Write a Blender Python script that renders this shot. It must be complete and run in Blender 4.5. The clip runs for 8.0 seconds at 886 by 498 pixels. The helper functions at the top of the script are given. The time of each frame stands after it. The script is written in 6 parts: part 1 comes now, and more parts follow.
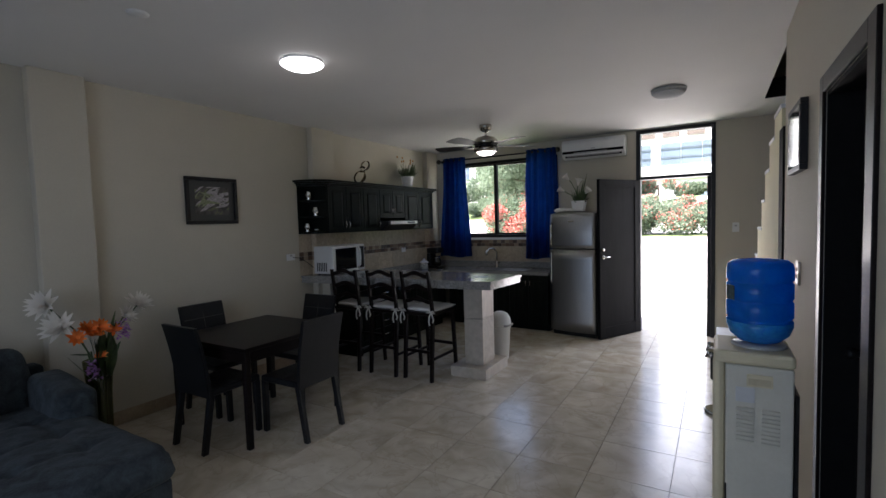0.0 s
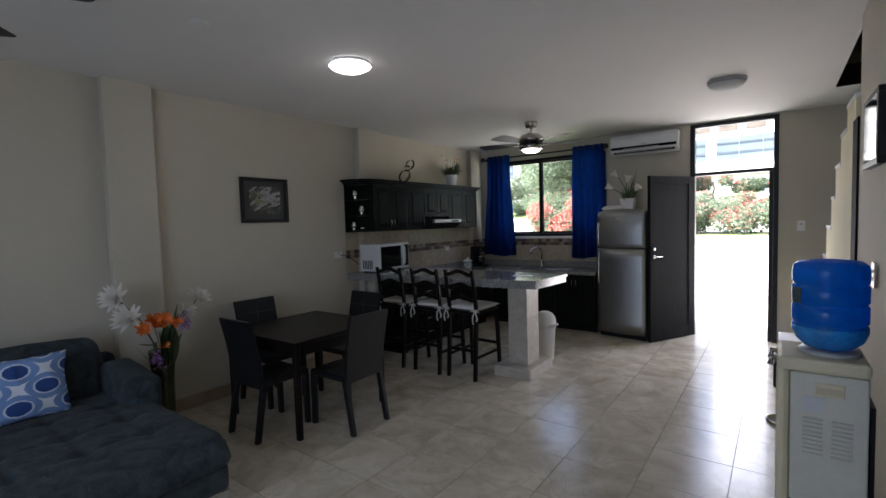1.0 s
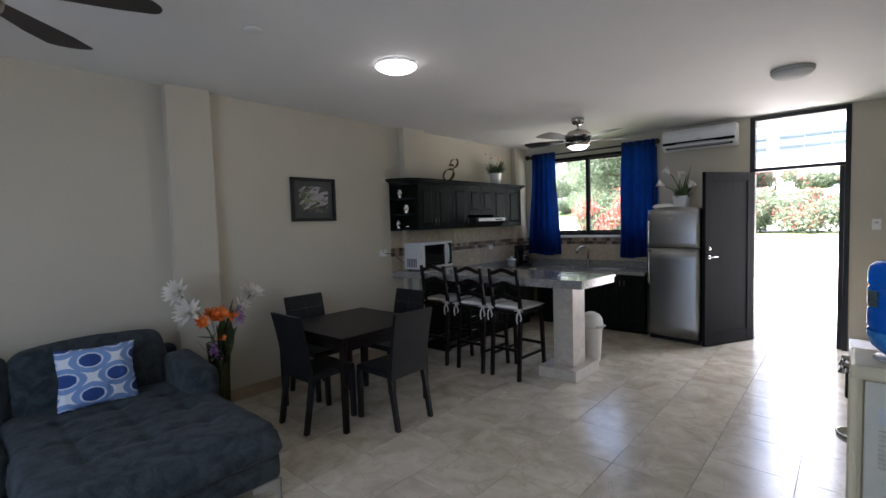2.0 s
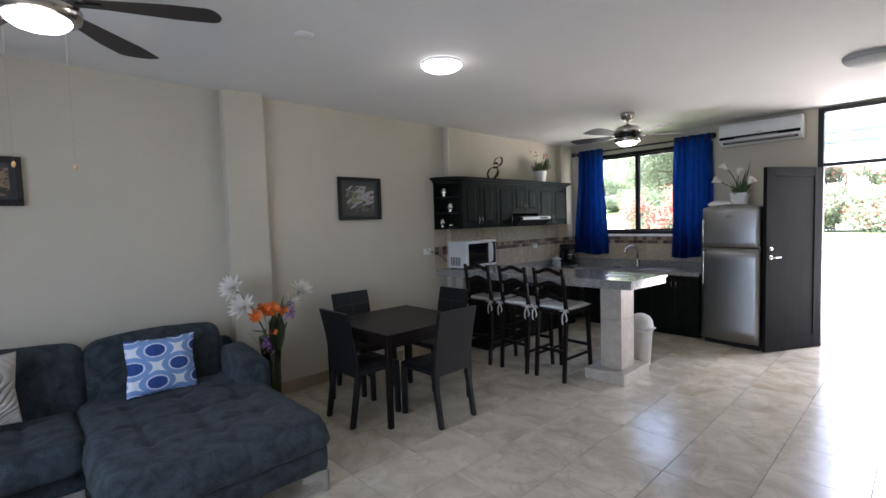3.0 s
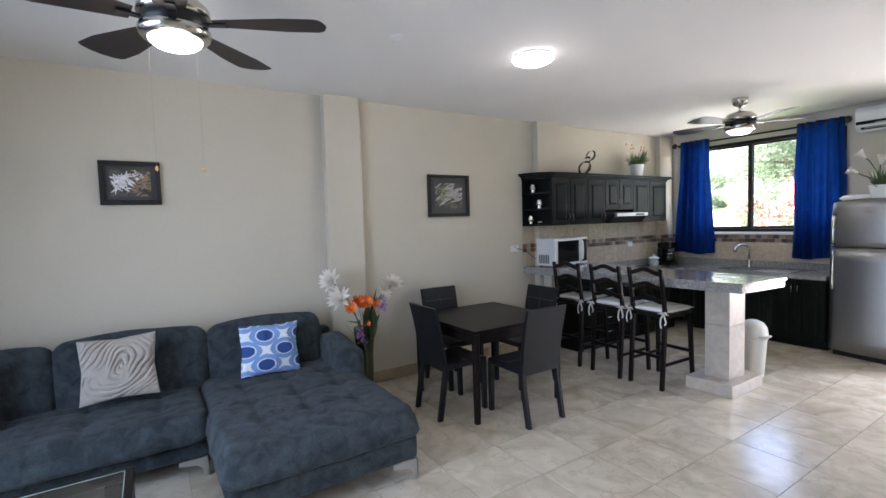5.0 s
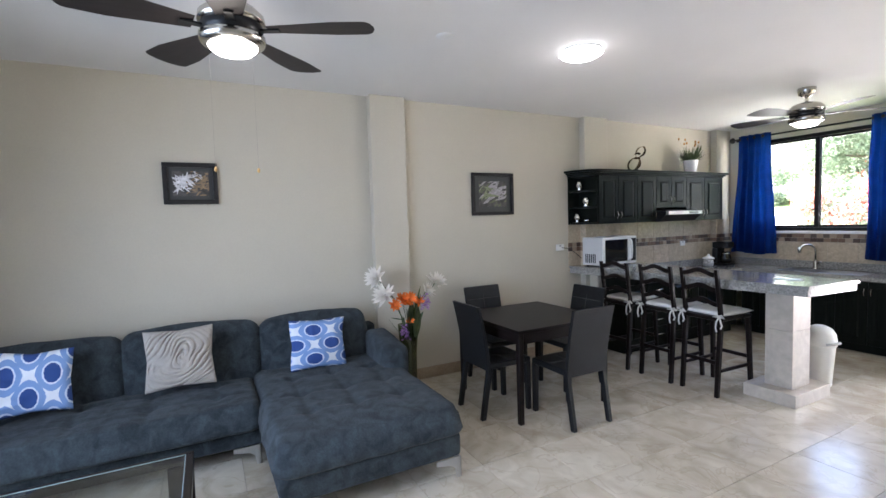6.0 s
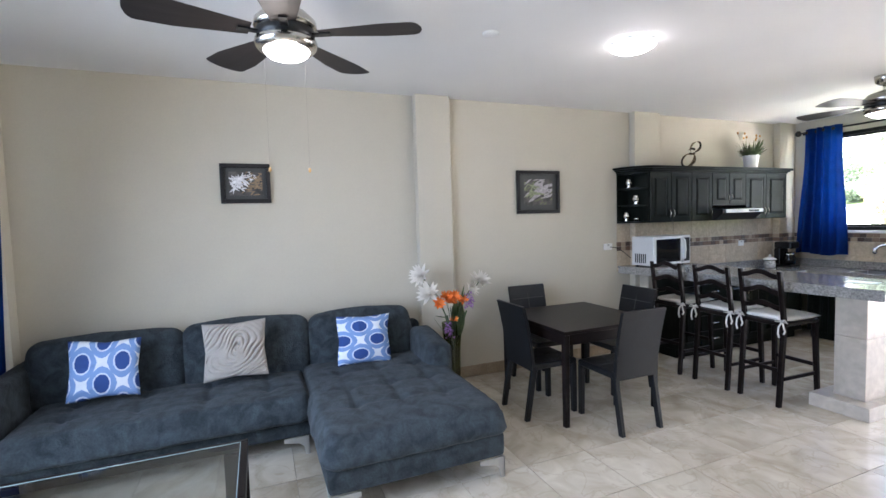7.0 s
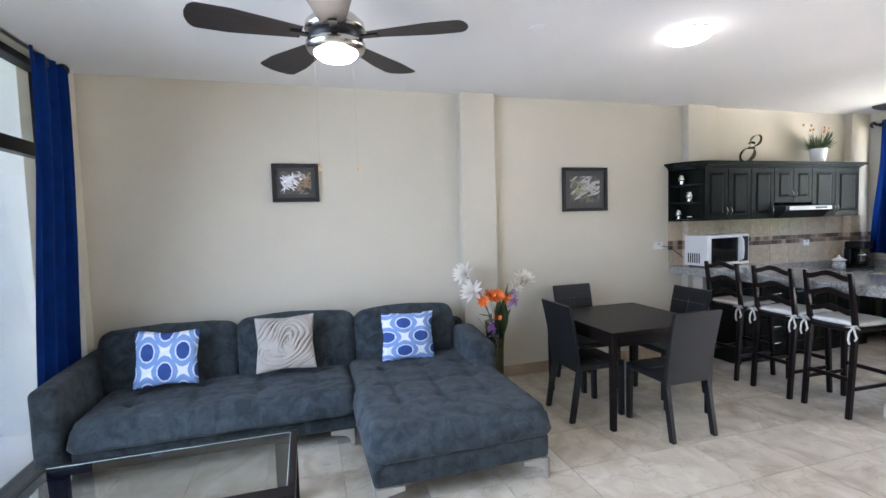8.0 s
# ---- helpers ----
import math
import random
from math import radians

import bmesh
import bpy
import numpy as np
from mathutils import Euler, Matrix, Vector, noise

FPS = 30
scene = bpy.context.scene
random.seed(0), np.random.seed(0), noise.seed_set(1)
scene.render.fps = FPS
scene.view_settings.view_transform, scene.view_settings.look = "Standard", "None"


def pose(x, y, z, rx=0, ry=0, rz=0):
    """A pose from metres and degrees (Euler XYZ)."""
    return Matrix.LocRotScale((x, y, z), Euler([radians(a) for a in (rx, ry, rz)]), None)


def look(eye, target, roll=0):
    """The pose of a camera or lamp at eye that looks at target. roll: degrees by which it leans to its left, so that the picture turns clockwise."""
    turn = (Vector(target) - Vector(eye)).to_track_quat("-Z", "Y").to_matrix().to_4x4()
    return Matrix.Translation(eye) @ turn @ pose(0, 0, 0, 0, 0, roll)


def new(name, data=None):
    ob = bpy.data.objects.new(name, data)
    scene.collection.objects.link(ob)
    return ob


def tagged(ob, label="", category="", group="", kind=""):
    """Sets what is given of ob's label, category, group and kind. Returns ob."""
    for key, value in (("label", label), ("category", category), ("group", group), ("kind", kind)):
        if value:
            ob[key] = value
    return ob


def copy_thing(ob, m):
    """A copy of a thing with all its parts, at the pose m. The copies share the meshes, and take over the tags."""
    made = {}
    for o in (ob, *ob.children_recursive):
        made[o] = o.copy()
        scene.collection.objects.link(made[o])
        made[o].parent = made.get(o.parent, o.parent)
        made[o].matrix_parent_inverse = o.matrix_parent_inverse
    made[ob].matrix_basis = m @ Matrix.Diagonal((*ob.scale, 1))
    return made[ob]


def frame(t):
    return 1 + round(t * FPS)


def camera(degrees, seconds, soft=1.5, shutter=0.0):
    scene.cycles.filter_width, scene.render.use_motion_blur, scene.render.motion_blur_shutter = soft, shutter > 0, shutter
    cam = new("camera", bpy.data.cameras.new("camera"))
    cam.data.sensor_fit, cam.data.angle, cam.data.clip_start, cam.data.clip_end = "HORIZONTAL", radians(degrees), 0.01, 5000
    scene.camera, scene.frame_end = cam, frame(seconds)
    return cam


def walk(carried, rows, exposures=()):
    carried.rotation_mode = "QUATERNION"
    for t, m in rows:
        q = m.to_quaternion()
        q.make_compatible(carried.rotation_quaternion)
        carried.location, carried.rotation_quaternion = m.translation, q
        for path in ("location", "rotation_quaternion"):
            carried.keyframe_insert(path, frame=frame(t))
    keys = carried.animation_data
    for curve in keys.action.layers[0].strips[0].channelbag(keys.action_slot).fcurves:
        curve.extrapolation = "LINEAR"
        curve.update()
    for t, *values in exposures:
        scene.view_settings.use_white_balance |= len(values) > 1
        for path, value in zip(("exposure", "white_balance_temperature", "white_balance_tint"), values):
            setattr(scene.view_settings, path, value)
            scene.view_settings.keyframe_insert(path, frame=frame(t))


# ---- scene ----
cam = camera(87.90, 8.0)
# seconds, x, y, z, pitch, roll, yaw: a pan on a tripod, the lens a hand ahead of the pivot
PATH = [
    (0.0, -0.0677, 0.1137, 1.614, -3.29, 1.63, 30.69),
    (0.5, -0.0729, 0.1104, 1.614, -3.30, 1.65, 33.36),
    (1.0, -0.0780, 0.1068, 1.614, -3.32, 1.67, 36.04),
    (1.5, -0.0829, 0.1031, 1.614, -3.33, 1.68, 38.70),
    (3.0, -0.0964, 0.0906, 1.614, -3.35, 1.73, 46.70),
    (3.5, -0.1005, 0.0860, 1.614, -3.36, 1.74, 49.34),
    (4.0, -0.1044, 0.0813, 1.614, -3.40, 1.74, 52.00),
    (4.5, -0.1081, 0.0763, 1.614, -3.42, 1.73, 54.67),
    (6.0, -0.1176, 0.0606, 1.614, -3.47, 1.72, 62.62),
    (6.5, -0.1203, 0.0551, 1.614, -3.50, 1.70, 65.29),
    (7.0, -0.1227, 0.0494, 1.614, -3.50, 1.68, 67.98),
    (7.5, -0.1249, 0.0436, 1.614, -3.53, 1.68, 70.66),
    (8.0, -0.1267, 0.0379, 1.614, -3.59, 1.68, 73.26),
]
EXPOSURES = [(0.0, 2.24, 6080, 18), (1.5, 2.59, 6080, 18), (3.0, 3.35, 6040, 19), (4.5, 3.91, 6020, 19), (6.0, 4.17, 6000, 19), (8.0, 4.52, 5940, 19)]
walk(cam, [(t, pose(x, y, z, 90 + p, r, w)) for t, x, y, z, p, r, w in PATH], EXPOSURES)

# ---- light ----
world = bpy.data.worlds.new("sky")
scene.world = world
world.use_nodes = True
wn = world.node_tree.nodes
sky = wn.new("ShaderNodeTexSky")
sky.sky_type, sky.sun_disc = "NISHITA", False
SUN_EL, SUN_AZ = radians(57), radians(230)
sky.sun_elevation, sky.sun_rotation = SUN_EL, SUN_AZ
sky.dust_density, sky.ozone_density = 6.0, 0.6
world.node_tree.links.new(sky.outputs["Color"], wn["Background"].inputs["Color"])
wn["Background"].inputs["Strength"].default_value = 0.15


def sun_light():
    data = bpy.data.lights.new("sun", "SUN")
    data.energy, data.angle, data.color = 4.8, radians(0.6), (1.0, 0.95, 0.87)
    ob = new("sun", data)
    a, e = SUN_AZ, SUN_EL
    ob.matrix_world = look((0, 0, 30), (-math.sin(a) * math.cos(e) * 10, -math.cos(a) * math.cos(e) * 10, 30 - math.sin(e) * 10))


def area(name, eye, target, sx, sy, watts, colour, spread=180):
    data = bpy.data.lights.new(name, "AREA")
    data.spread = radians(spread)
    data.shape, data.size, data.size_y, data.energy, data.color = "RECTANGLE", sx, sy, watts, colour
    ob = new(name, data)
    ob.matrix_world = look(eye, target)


def point(name, place, watts, colour, radius=0.08):
    data = bpy.data.lights.new(name, "POINT")
    data.energy, data.color, data.shadow_soft_size = watts, colour, radius
    new(name, data).location = place


# room: west wall, north wall, ceiling, east wall, south wall
W, D, H, R, S = -4.362, 7.054, 2.813, 0.33, -1.60
sun_light()
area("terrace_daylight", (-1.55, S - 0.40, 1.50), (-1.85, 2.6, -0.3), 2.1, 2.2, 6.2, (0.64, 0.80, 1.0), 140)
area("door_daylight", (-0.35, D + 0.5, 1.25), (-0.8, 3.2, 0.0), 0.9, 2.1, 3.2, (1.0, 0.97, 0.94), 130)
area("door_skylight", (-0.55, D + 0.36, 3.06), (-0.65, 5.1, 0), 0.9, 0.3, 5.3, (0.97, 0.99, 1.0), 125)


# ---- materials ----
def material(name, colour, rough=0.6, metal=0.0, vary=0.12, scale=6.0, fine=60.0, bump=0.05, spec=0.5, coat=0.0, sheen=0.0, tint=None, stretch=(1, 1, 1), island=0.0, sharp=0.2, twist=0.0):
    """A surface with stains at one scale, grain at another, and a fine relief."""
    m = bpy.data.materials.new(name)
    m.use_nodes = True
    n, l = m.node_tree.nodes, m.node_tree.links
    b = n["Principled BSDF"]
    co = n.new("ShaderNodeTexCoord")
    mp = n.new("ShaderNodeMapping")
    mp.inputs["Scale"].default_value = stretch
    l.new(co.outputs["Object"], mp.inputs["Vector"])
    spot = mp.outputs["Vector"]
    if island:
        info, far, move = n.new("ShaderNodeObjectInfo"), n.new("ShaderNodeVectorMath"), n.new("ShaderNodeVectorMath")
        far.operation, far.inputs[1].default_value = "SCALE", (0, 0, 0)
        far.inputs[0].default_value = (37.0, 71.0, 53.0)
        l.new(info.outputs["Random"], far.inputs["Scale"])
        l.new(spot, move.inputs[0])
        l.new(far.outputs["Vector"], move.inputs[1])
        spot = move.outputs["Vector"]
    big, small = n.new("ShaderNodeTexNoise"), n.new("ShaderNodeTexNoise")
    big.inputs["Scale"].default_value, big.inputs["Detail"].default_value = scale, 5
    small.inputs["Scale"].default_value, small.inputs["Detail"].default_value = fine, 3
    for t in (big, small):
        l.new(spot, t.inputs["Vector"])
    ramp = n.new("ShaderNodeMix")
    ramp.data_type = "RGBA"
    dark = [c * (1 - vary) for c in colour]
    light = tint if tint else [min(1, c * (1 + vary)) for c in colour]
    ramp.inputs["A"].default_value, ramp.inputs["B"].default_value = (*dark, 1), (*light, 1)
    mr = n.new("ShaderNodeMapRange")
    mr.inputs["From Min"].default_value, mr.inputs["From Max"].default_value = 0.5 - sharp, 0.5 + sharp
    big.inputs["Distortion"].default_value = twist
    l.new(big.outputs["Fac"], mr.inputs["Value"])
    l.new(mr.outputs["Result"], ramp.inputs["Factor"])
    grain = n.new("ShaderNodeMix")
    grain.data_type, grain.blend_type = "RGBA", "OVERLAY"
    grain.inputs["Factor"].default_value = min(0.6, vary * 2)
    l.new(ramp.outputs["Result"], grain.inputs["A"])
    l.new(small.outputs["Fac"], grain.inputs["B"])
    out = grain.outputs["Result"]
    if island:
        hsv, add = n.new("ShaderNodeHueSaturation"), n.new("ShaderNodeMapRange")
        add.inputs["To Min"].default_value, add.inputs["To Max"].default_value = 1 - island, 1 + island
        l.new(info.outputs["Random"], add.inputs["Value"])
        l.new(add.outputs["Result"], hsv.inputs["Value"])
        l.new(out, hsv.inputs["Color"])
        out = hsv.outputs["Color"]
    l.new(out, b.inputs["Base Color"])
    rr = n.new("ShaderNodeMapRange")
    rr.inputs["To Min"].default_value, rr.inputs["To Max"].default_value = max(0.02, rough - 0.05), min(1, rough + 0.05)
    l.new(small.outputs["Fac"], rr.inputs["Value"])
    l.new(rr.outputs["Result"], b.inputs["Roughness"])
    b.inputs["Metallic"].default_value = metal
    b.inputs["Specular IOR Level"].default_value = spec
    b.inputs["Coat Weight"].default_value = coat
    b.inputs["Coat Roughness"].default_value = 0.08
    b.inputs["Sheen Weight"].default_value = sheen
    if bump:
        bp = n.new("ShaderNodeBump")
        bp.inputs["Strength"].default_value, bp.inputs["Distance"].default_value = bump, 0.01
        l.new(small.outputs["Fac"], bp.inputs["Height"])
        l.new(bp.outputs["Normal"], b.inputs["Normal"])
    return m


def marbled(name, dark, light, vein, rough):
    """Polished beige stone-look tile: broad clouds, faint brown veins, fine grain; every tile cut from another place."""
    m = bpy.data.materials.new(name)
    m.use_nodes = True
    n, l = m.node_tree.nodes, m.node_tree.links
    b = n["Principled BSDF"]
    co, info, far, move = n.new("ShaderNodeTexCoord"), n.new("ShaderNodeObjectInfo"), n.new("ShaderNodeVectorMath"), n.new("ShaderNodeVectorMath")
    far.operation, far.inputs[0].default_value = "SCALE", (37.0, 71.0, 53.0)
    l.new(info.outputs["Random"], far.inputs["Scale"])
    l.new(co.outputs["Object"], move.inputs[0])
    l.new(far.outputs["Vector"], move.inputs[1])

    def grain(scale, detail, twist):
        t = n.new("ShaderNodeTexNoise")
        t.inputs["Scale"].default_value, t.inputs["Detail"].default_value, t.inputs["Distortion"].default_value = scale, detail, twist
        l.new(move.outputs["Vector"], t.inputs["Vector"])
        return t.outputs["Fac"]

    def mixed(fac, a, c):
        k = n.new("ShaderNodeMix")
        k.data_type = "RGBA"
        l.new(fac, k.inputs["Factor"])
        for socket, v in (("A", a), ("B", c)):
            if isinstance(v, tuple):
                k.inputs[socket].default_value = (*v, 1)
            else:
                l.new(v, k.inputs[socket])
        return k.outputs["Result"]

    def spread(v, lo, hi, to_lo=0.0, to_hi=1.0):
        k = n.new("ShaderNodeMapRange")
        for socket, x in (("From Min", lo), ("From Max", hi), ("To Min", to_lo), ("To Max", to_hi)):
            k.inputs[socket].default_value = x
        l.new(v, k.inputs["Value"])
        return k.outputs["Result"]
    colour = mixed(spread(grain(4.2, 5, 0.7), 0.28, 0.72), dark, light)
    ridge, bend = n.new("ShaderNodeMath"), n.new("ShaderNodeMath")
    ridge.operation, ridge.inputs[1].default_value = "SUBTRACT", 0.5
    bend.operation = "ABSOLUTE"
    l.new(grain(3.2, 4, 0.9), ridge.inputs[0])
    l.new(ridge.outputs[0], bend.inputs[0])
    colour = mixed(spread(bend.outputs[0], 0.0, 0.02, 0.36, 0.0), colour, vein)
    hsv = n.new("ShaderNodeHueSaturation")
    l.new(spread(info.outputs["Random"], 0.0, 1.0, 0.96, 1.04), hsv.inputs["Value"])
    l.new(colour, hsv.inputs["Color"])
    l.new(hsv.outputs["Color"], b.inputs["Base Color"])
    l.new(spread(grain(14, 4, 0.4), 0.3, 0.7, rough - 0.035, rough + 0.03), b.inputs["Roughness"])
    b.inputs["Specular IOR Level"].default_value = 0.9
    b.inputs["Coat Weight"].default_value, b.inputs["Coat Roughness"].default_value = 0.15, 0.08
    bump = n.new("ShaderNodeBump")
    bump.inputs["Strength"].default_value, bump.inputs["Distance"].default_value = 0.02, 0.01
    l.new(grain(9, 3, 0.0), bump.inputs["Height"])
    l.new(bump.outputs["Normal"], b.inputs["Normal"])
    return m


def glow(name, colour, strength):
    m = bpy.data.materials.new(name)
    m.use_nodes = True
    b = m.node_tree.nodes["Principled BSDF"]
    b.inputs["Base Color"].default_value = (0.9, 0.9, 0.88, 1)
    b.inputs["Emission Color"].default_value = (*colour, 1)
    b.inputs["Emission Strength"].default_value = strength
    return m


def pane_glass(name, tint=(0.95, 0.97, 0.96), gloss=0.06):
    """Thin sheet glass: clear through, with a weak mirror sheen."""
    m = bpy.data.materials.new(name)
    m.use_nodes = True
    n, l = m.node_tree.nodes, m.node_tree.links
    n.remove(n["Principled BSDF"])
    see, shine, mix = n.new("ShaderNodeBsdfTransparent"), n.new("ShaderNodeBsdfGlossy"), n.new("ShaderNodeMixShader")
    see.inputs["Color"].default_value = (*tint, 1)
    shine.inputs["Roughness"].default_value = 0.02
    mix.inputs["Fac"].default_value = gloss
    l.new(see.outputs[0], mix.inputs[1])
    l.new(shine.outputs[0], mix.inputs[2])
    l.new(mix.outputs[0], n["Material Output"].inputs["Surface"])
    return m


def clear(name, colour=(0.95, 0.98, 0.97), rough=0.02):
    m = bpy.data.materials.new(name)
    m.use_nodes = True
    b = m.node_tree.nodes["Principled BSDF"]
    b.inputs["Base Color"].default_value = (*colour, 1)
    b.inputs["Transmission Weight"].default_value = 1
    b.inputs["Roughness"].default_value, b.inputs["IOR"].default_value = rough, 1.45
    return m


PAINT = material("wall_paint", (0.525, 0.482, 0.388), 0.75, vary=0.03, scale=1.2, fine=90, bump=0.04)
CEIL = material("ceiling_paint", (0.735, 0.72, 0.69), 0.8, vary=0.03, scale=0.9, fine=70, bump=0.04)
TILE = marbled("floor_tile", (0.47, 0.40, 0.295), (0.73, 0.67, 0.555), (0.40, 0.32, 0.225), 0.235)
GROUT = material("grout", (0.42, 0.375, 0.31), 0.9, vary=0.1)
SKIRT = material("skirting_tile", (0.36, 0.28, 0.19), 0.35, vary=0.15, scale=8, island=0.08)
DARKWOOD = material("espresso_wood", (0.009, 0.006, 0.0056), 0.34, vary=0.35, scale=5, fine=50, bump=0.03, stretch=(1, 1, 6), spec=0.16)
BLACKWOOD = material("black_wood", (0.011, 0.010, 0.010), 0.4, vary=0.35, scale=5, fine=50, bump=0.03, stretch=(6, 6, 1), spec=0.3)
LEATHER = material("black_leatherette", (0.0085, 0.009, 0.010), 0.38, vary=0.25, scale=12, fine=160, bump=0.2, spec=0.30)
MATTBLACK = material("matt_black_paint", (0.006, 0.006, 0.006), 0.8, vary=0.2, spec=0.1, bump=0.02)
STITCH = material("pale_stitching", (0.07, 0.066, 0.06), 0.8)
SUEDE = material("charcoal_suede", (0.032, 0.0395, 0.0445), 0.95, vary=0.17, scale=11, fine=85, bump=0.45, spec=0.08, sheen=0.07, tint=(0.052, 0.064, 0.072), sharp=0.15, twist=0.7)
CHROME = material("chrome", (0.62, 0.61, 0.58), 0.18, 1.0, vary=0.03, bump=0)
SATIN = material("satin_steel", (0.52, 0.52, 0.51), 0.40, 0.8, vary=0.05, bump=0.02)
NICKEL = material("brushed_nickel", (0.55, 0.52, 0.47), 0.21, 1.0, vary=0.05, bump=0.02)
STEEL = material("stainless_steel", (0.33, 0.335, 0.34), 0.38, 1.0, vary=0.06, scale=2, fine=120, bump=0.02, stretch=(1, 1, 0.05))
BLACKPLASTIC = material("black_plastic", (0.009, 0.009, 0.009), 0.35, vary=0.1, bump=0.02, spec=0.28)
WHITEPLASTIC = material("white_plastic", (0.74, 0.74, 0.72), 0.35, vary=0.04, bump=0.01)
CREAM = material("cream_plastic", (0.68, 0.60, 0.40), 0.45, vary=0.05, bump=0.02)
GREYPLASTIC = material("grey_plastic", (0.42, 0.42, 0.41), 0.45, vary=0.06, bump=0.02)
BLACKGLASS = material("dark_glass", (0.01, 0.009, 0.008), 0.06, vary=0.05, bump=0)
BLUE = material("blue_curtain", (0.005, 0.040, 0.205), 0.85, vary=0.14, scale=9, fine=220, bump=0.04, sheen=0.04, spec=0.2)


def let_light_through(m, share):
    """Thin cloth: a share of the light comes through from behind."""
    n, l = m.node_tree.nodes, m.node_tree.links
    b = n["Principled BSDF"]
    back, mix = n.new("ShaderNodeBsdfTranslucent"), n.new("ShaderNodeMixShader")
    l.new(b.inputs["Base Color"].links[0].from_socket, back.inputs["Color"])
    mix.inputs["Fac"].default_value = share
    l.new(b.outputs[0], mix.inputs[1])
    l.new(back.outputs[0], mix.inputs[2])
    l.new(mix.outputs[0], n["Material Output"].inputs["Surface"])


let_light_through(BLUE, 0.28)
GRANITE = material("grey_granite", (0.23, 0.22, 0.205), 0.15, vary=0.30, scale=55, fine=170, bump=0.01, tint=(0.38, 0.37, 0.345), spec=0.6)
STONE = material("beige_marble_tile", (0.44, 0.39, 0.325), 0.35, vary=0.08, scale=4, fine=22, bump=0.01, island=0.04, tint=(0.52, 0.47, 0.40), sharp=0.2, twist=1.8)
SPLASH = material("beige_wall_tile", (0.48, 0.395, 0.285), 0.35, vary=0.14, scale=9, fine=40, bump=0.02, island=0.05, twist=1.2)


def mosaic_stone():
    """Small stones, each of one of five browns and greys."""
    m = material("brown_mosaic", (0.16, 0.10, 0.07), 0.35, vary=0.2, scale=9, fine=50, bump=0.02, island=0.15)
    n, l = m.node_tree.nodes, m.node_tree.links
    b = n["Principled BSDF"]
    info, ramp, mix = n.new("ShaderNodeObjectInfo"), n.new("ShaderNodeValToRGB"), n.new("ShaderNodeMix")
    ramp.color_ramp.interpolation = "CONSTANT"
    for k, c in enumerate(((0.07, 0.045, 0.035), (0.17, 0.10, 0.065), (0.42, 0.33, 0.24), (0.12, 0.10, 0.085), (0.27, 0.19, 0.13))):
        stop = ramp.color_ramp.elements[k] if k < 2 else ramp.color_ramp.elements.new(k / 5)
        stop.position, stop.color = k / 5, (*c, 1)
    l.new(info.outputs["Random"], ramp.inputs["Fac"])
    mix.data_type, mix.inputs["Factor"].default_value = "RGBA", 0.8
    l.new(b.inputs["Base Color"].links[0].from_socket, mix.inputs["A"])
    l.new(ramp.outputs["Color"], mix.inputs["B"])
    l.new(mix.outputs["Result"], b.inputs["Base Color"])
    return m


MOSAIC = mosaic_stone()
LAMPGLASS = glow("lit_lamp_glass", (1.0, 0.98, 0.95), 1.0)
FANGLASS = glow("lit_fan_glass", (1.0, 0.97, 0.93), 0.9)
FROSTED = material("frosted_glass", (0.66, 0.66, 0.65), 0.7, vary=0.03, bump=0, spec=0.2)
GLASS = pane_glass("clear_glass")
TABLEGLASS = pane_glass("tinted_table_glass", (0.80, 0.81, 0.81), 0.13)
BLUEBOTTLE = material("blue_bottle_plastic", (0.022, 0.32, 0.88), 0.18, vary=0.1, scale=5, bump=0, coat=0.4)
let_light_through(BLUEBOTTLE, 0.72)
CONCRETE = material("pale_concrete", (0.62, 0.60, 0.57), 0.9, vary=0.1, scale=0.8, fine=20, bump=0.1)
PAVING = material("pale_grey_paving", (0.56, 0.56, 0.56), 0.5, vary=0.08, scale=3, fine=30, bump=0.04)
WHITEWALL = material("white_render", (0.76, 0.76, 0.75), 0.85, vary=0.05, scale=2, fine=30, bump=0.1)
# white render with the sky's blue cast put into its colour
TERRACE = material("sky_tinted_white_render", (0.71, 0.76, 0.82), 0.85, vary=0.05, scale=2, fine=30, bump=0.1)
# parapet paint with the stairwell's yellow light put into its colour
YELLOWLIT = material("yellow_lit_wall_paint", (0.70, 0.65, 0.42), 0.8, vary=0.04, scale=2, fine=60, bump=0.05)
SOIL = material("lawn", (0.10, 0.14, 0.05), 0.95, vary=0.4, scale=1.5, fine=15, bump=0.3)
LEAF = material("green_leaves", (0.165, 0.225, 0.135), 0.6, vary=0.25, scale=0.8, fine=9, bump=0, tint=(0.26, 0.33, 0.23))
let_light_through(LEAF, 0.5)
RED = material("red_blossom", (0.60, 0.15, 0.12), 0.7, vary=0.35, scale=2, fine=9, bump=0)
BARK = material("bark", (0.16, 0.12, 0.09), 0.9, vary=0.3, scale=4, fine=20, bump=0.3)
WHITEPOT = material("white_ceramic", (0.78, 0.77, 0.75), 0.2, vary=0.03, bump=0)


# ---- shape helpers ----
def box(sx, sy, sz, at=(0, 0, 0), bevel=0.0, seg=2, bm=None, rot=None):
    """A box of that size, its middle at the given place."""
    one = bmesh.new()
    bmesh.ops.create_cube(one, size=1)
    bmesh.ops.scale(one, vec=(sx, sy, sz), verts=one.verts)
    if bevel:
        bmesh.ops.bevel(one, geom=one.edges[:], offset=bevel, segments=seg, profile=0.5, affect="EDGES")
    if rot:
        bmesh.ops.rotate(one, matrix=Euler([radians(a) for a in rot]).to_matrix(), verts=one.verts)
    bmesh.ops.translate(one, vec=at, verts=one.verts)
    return merge(bm, one)


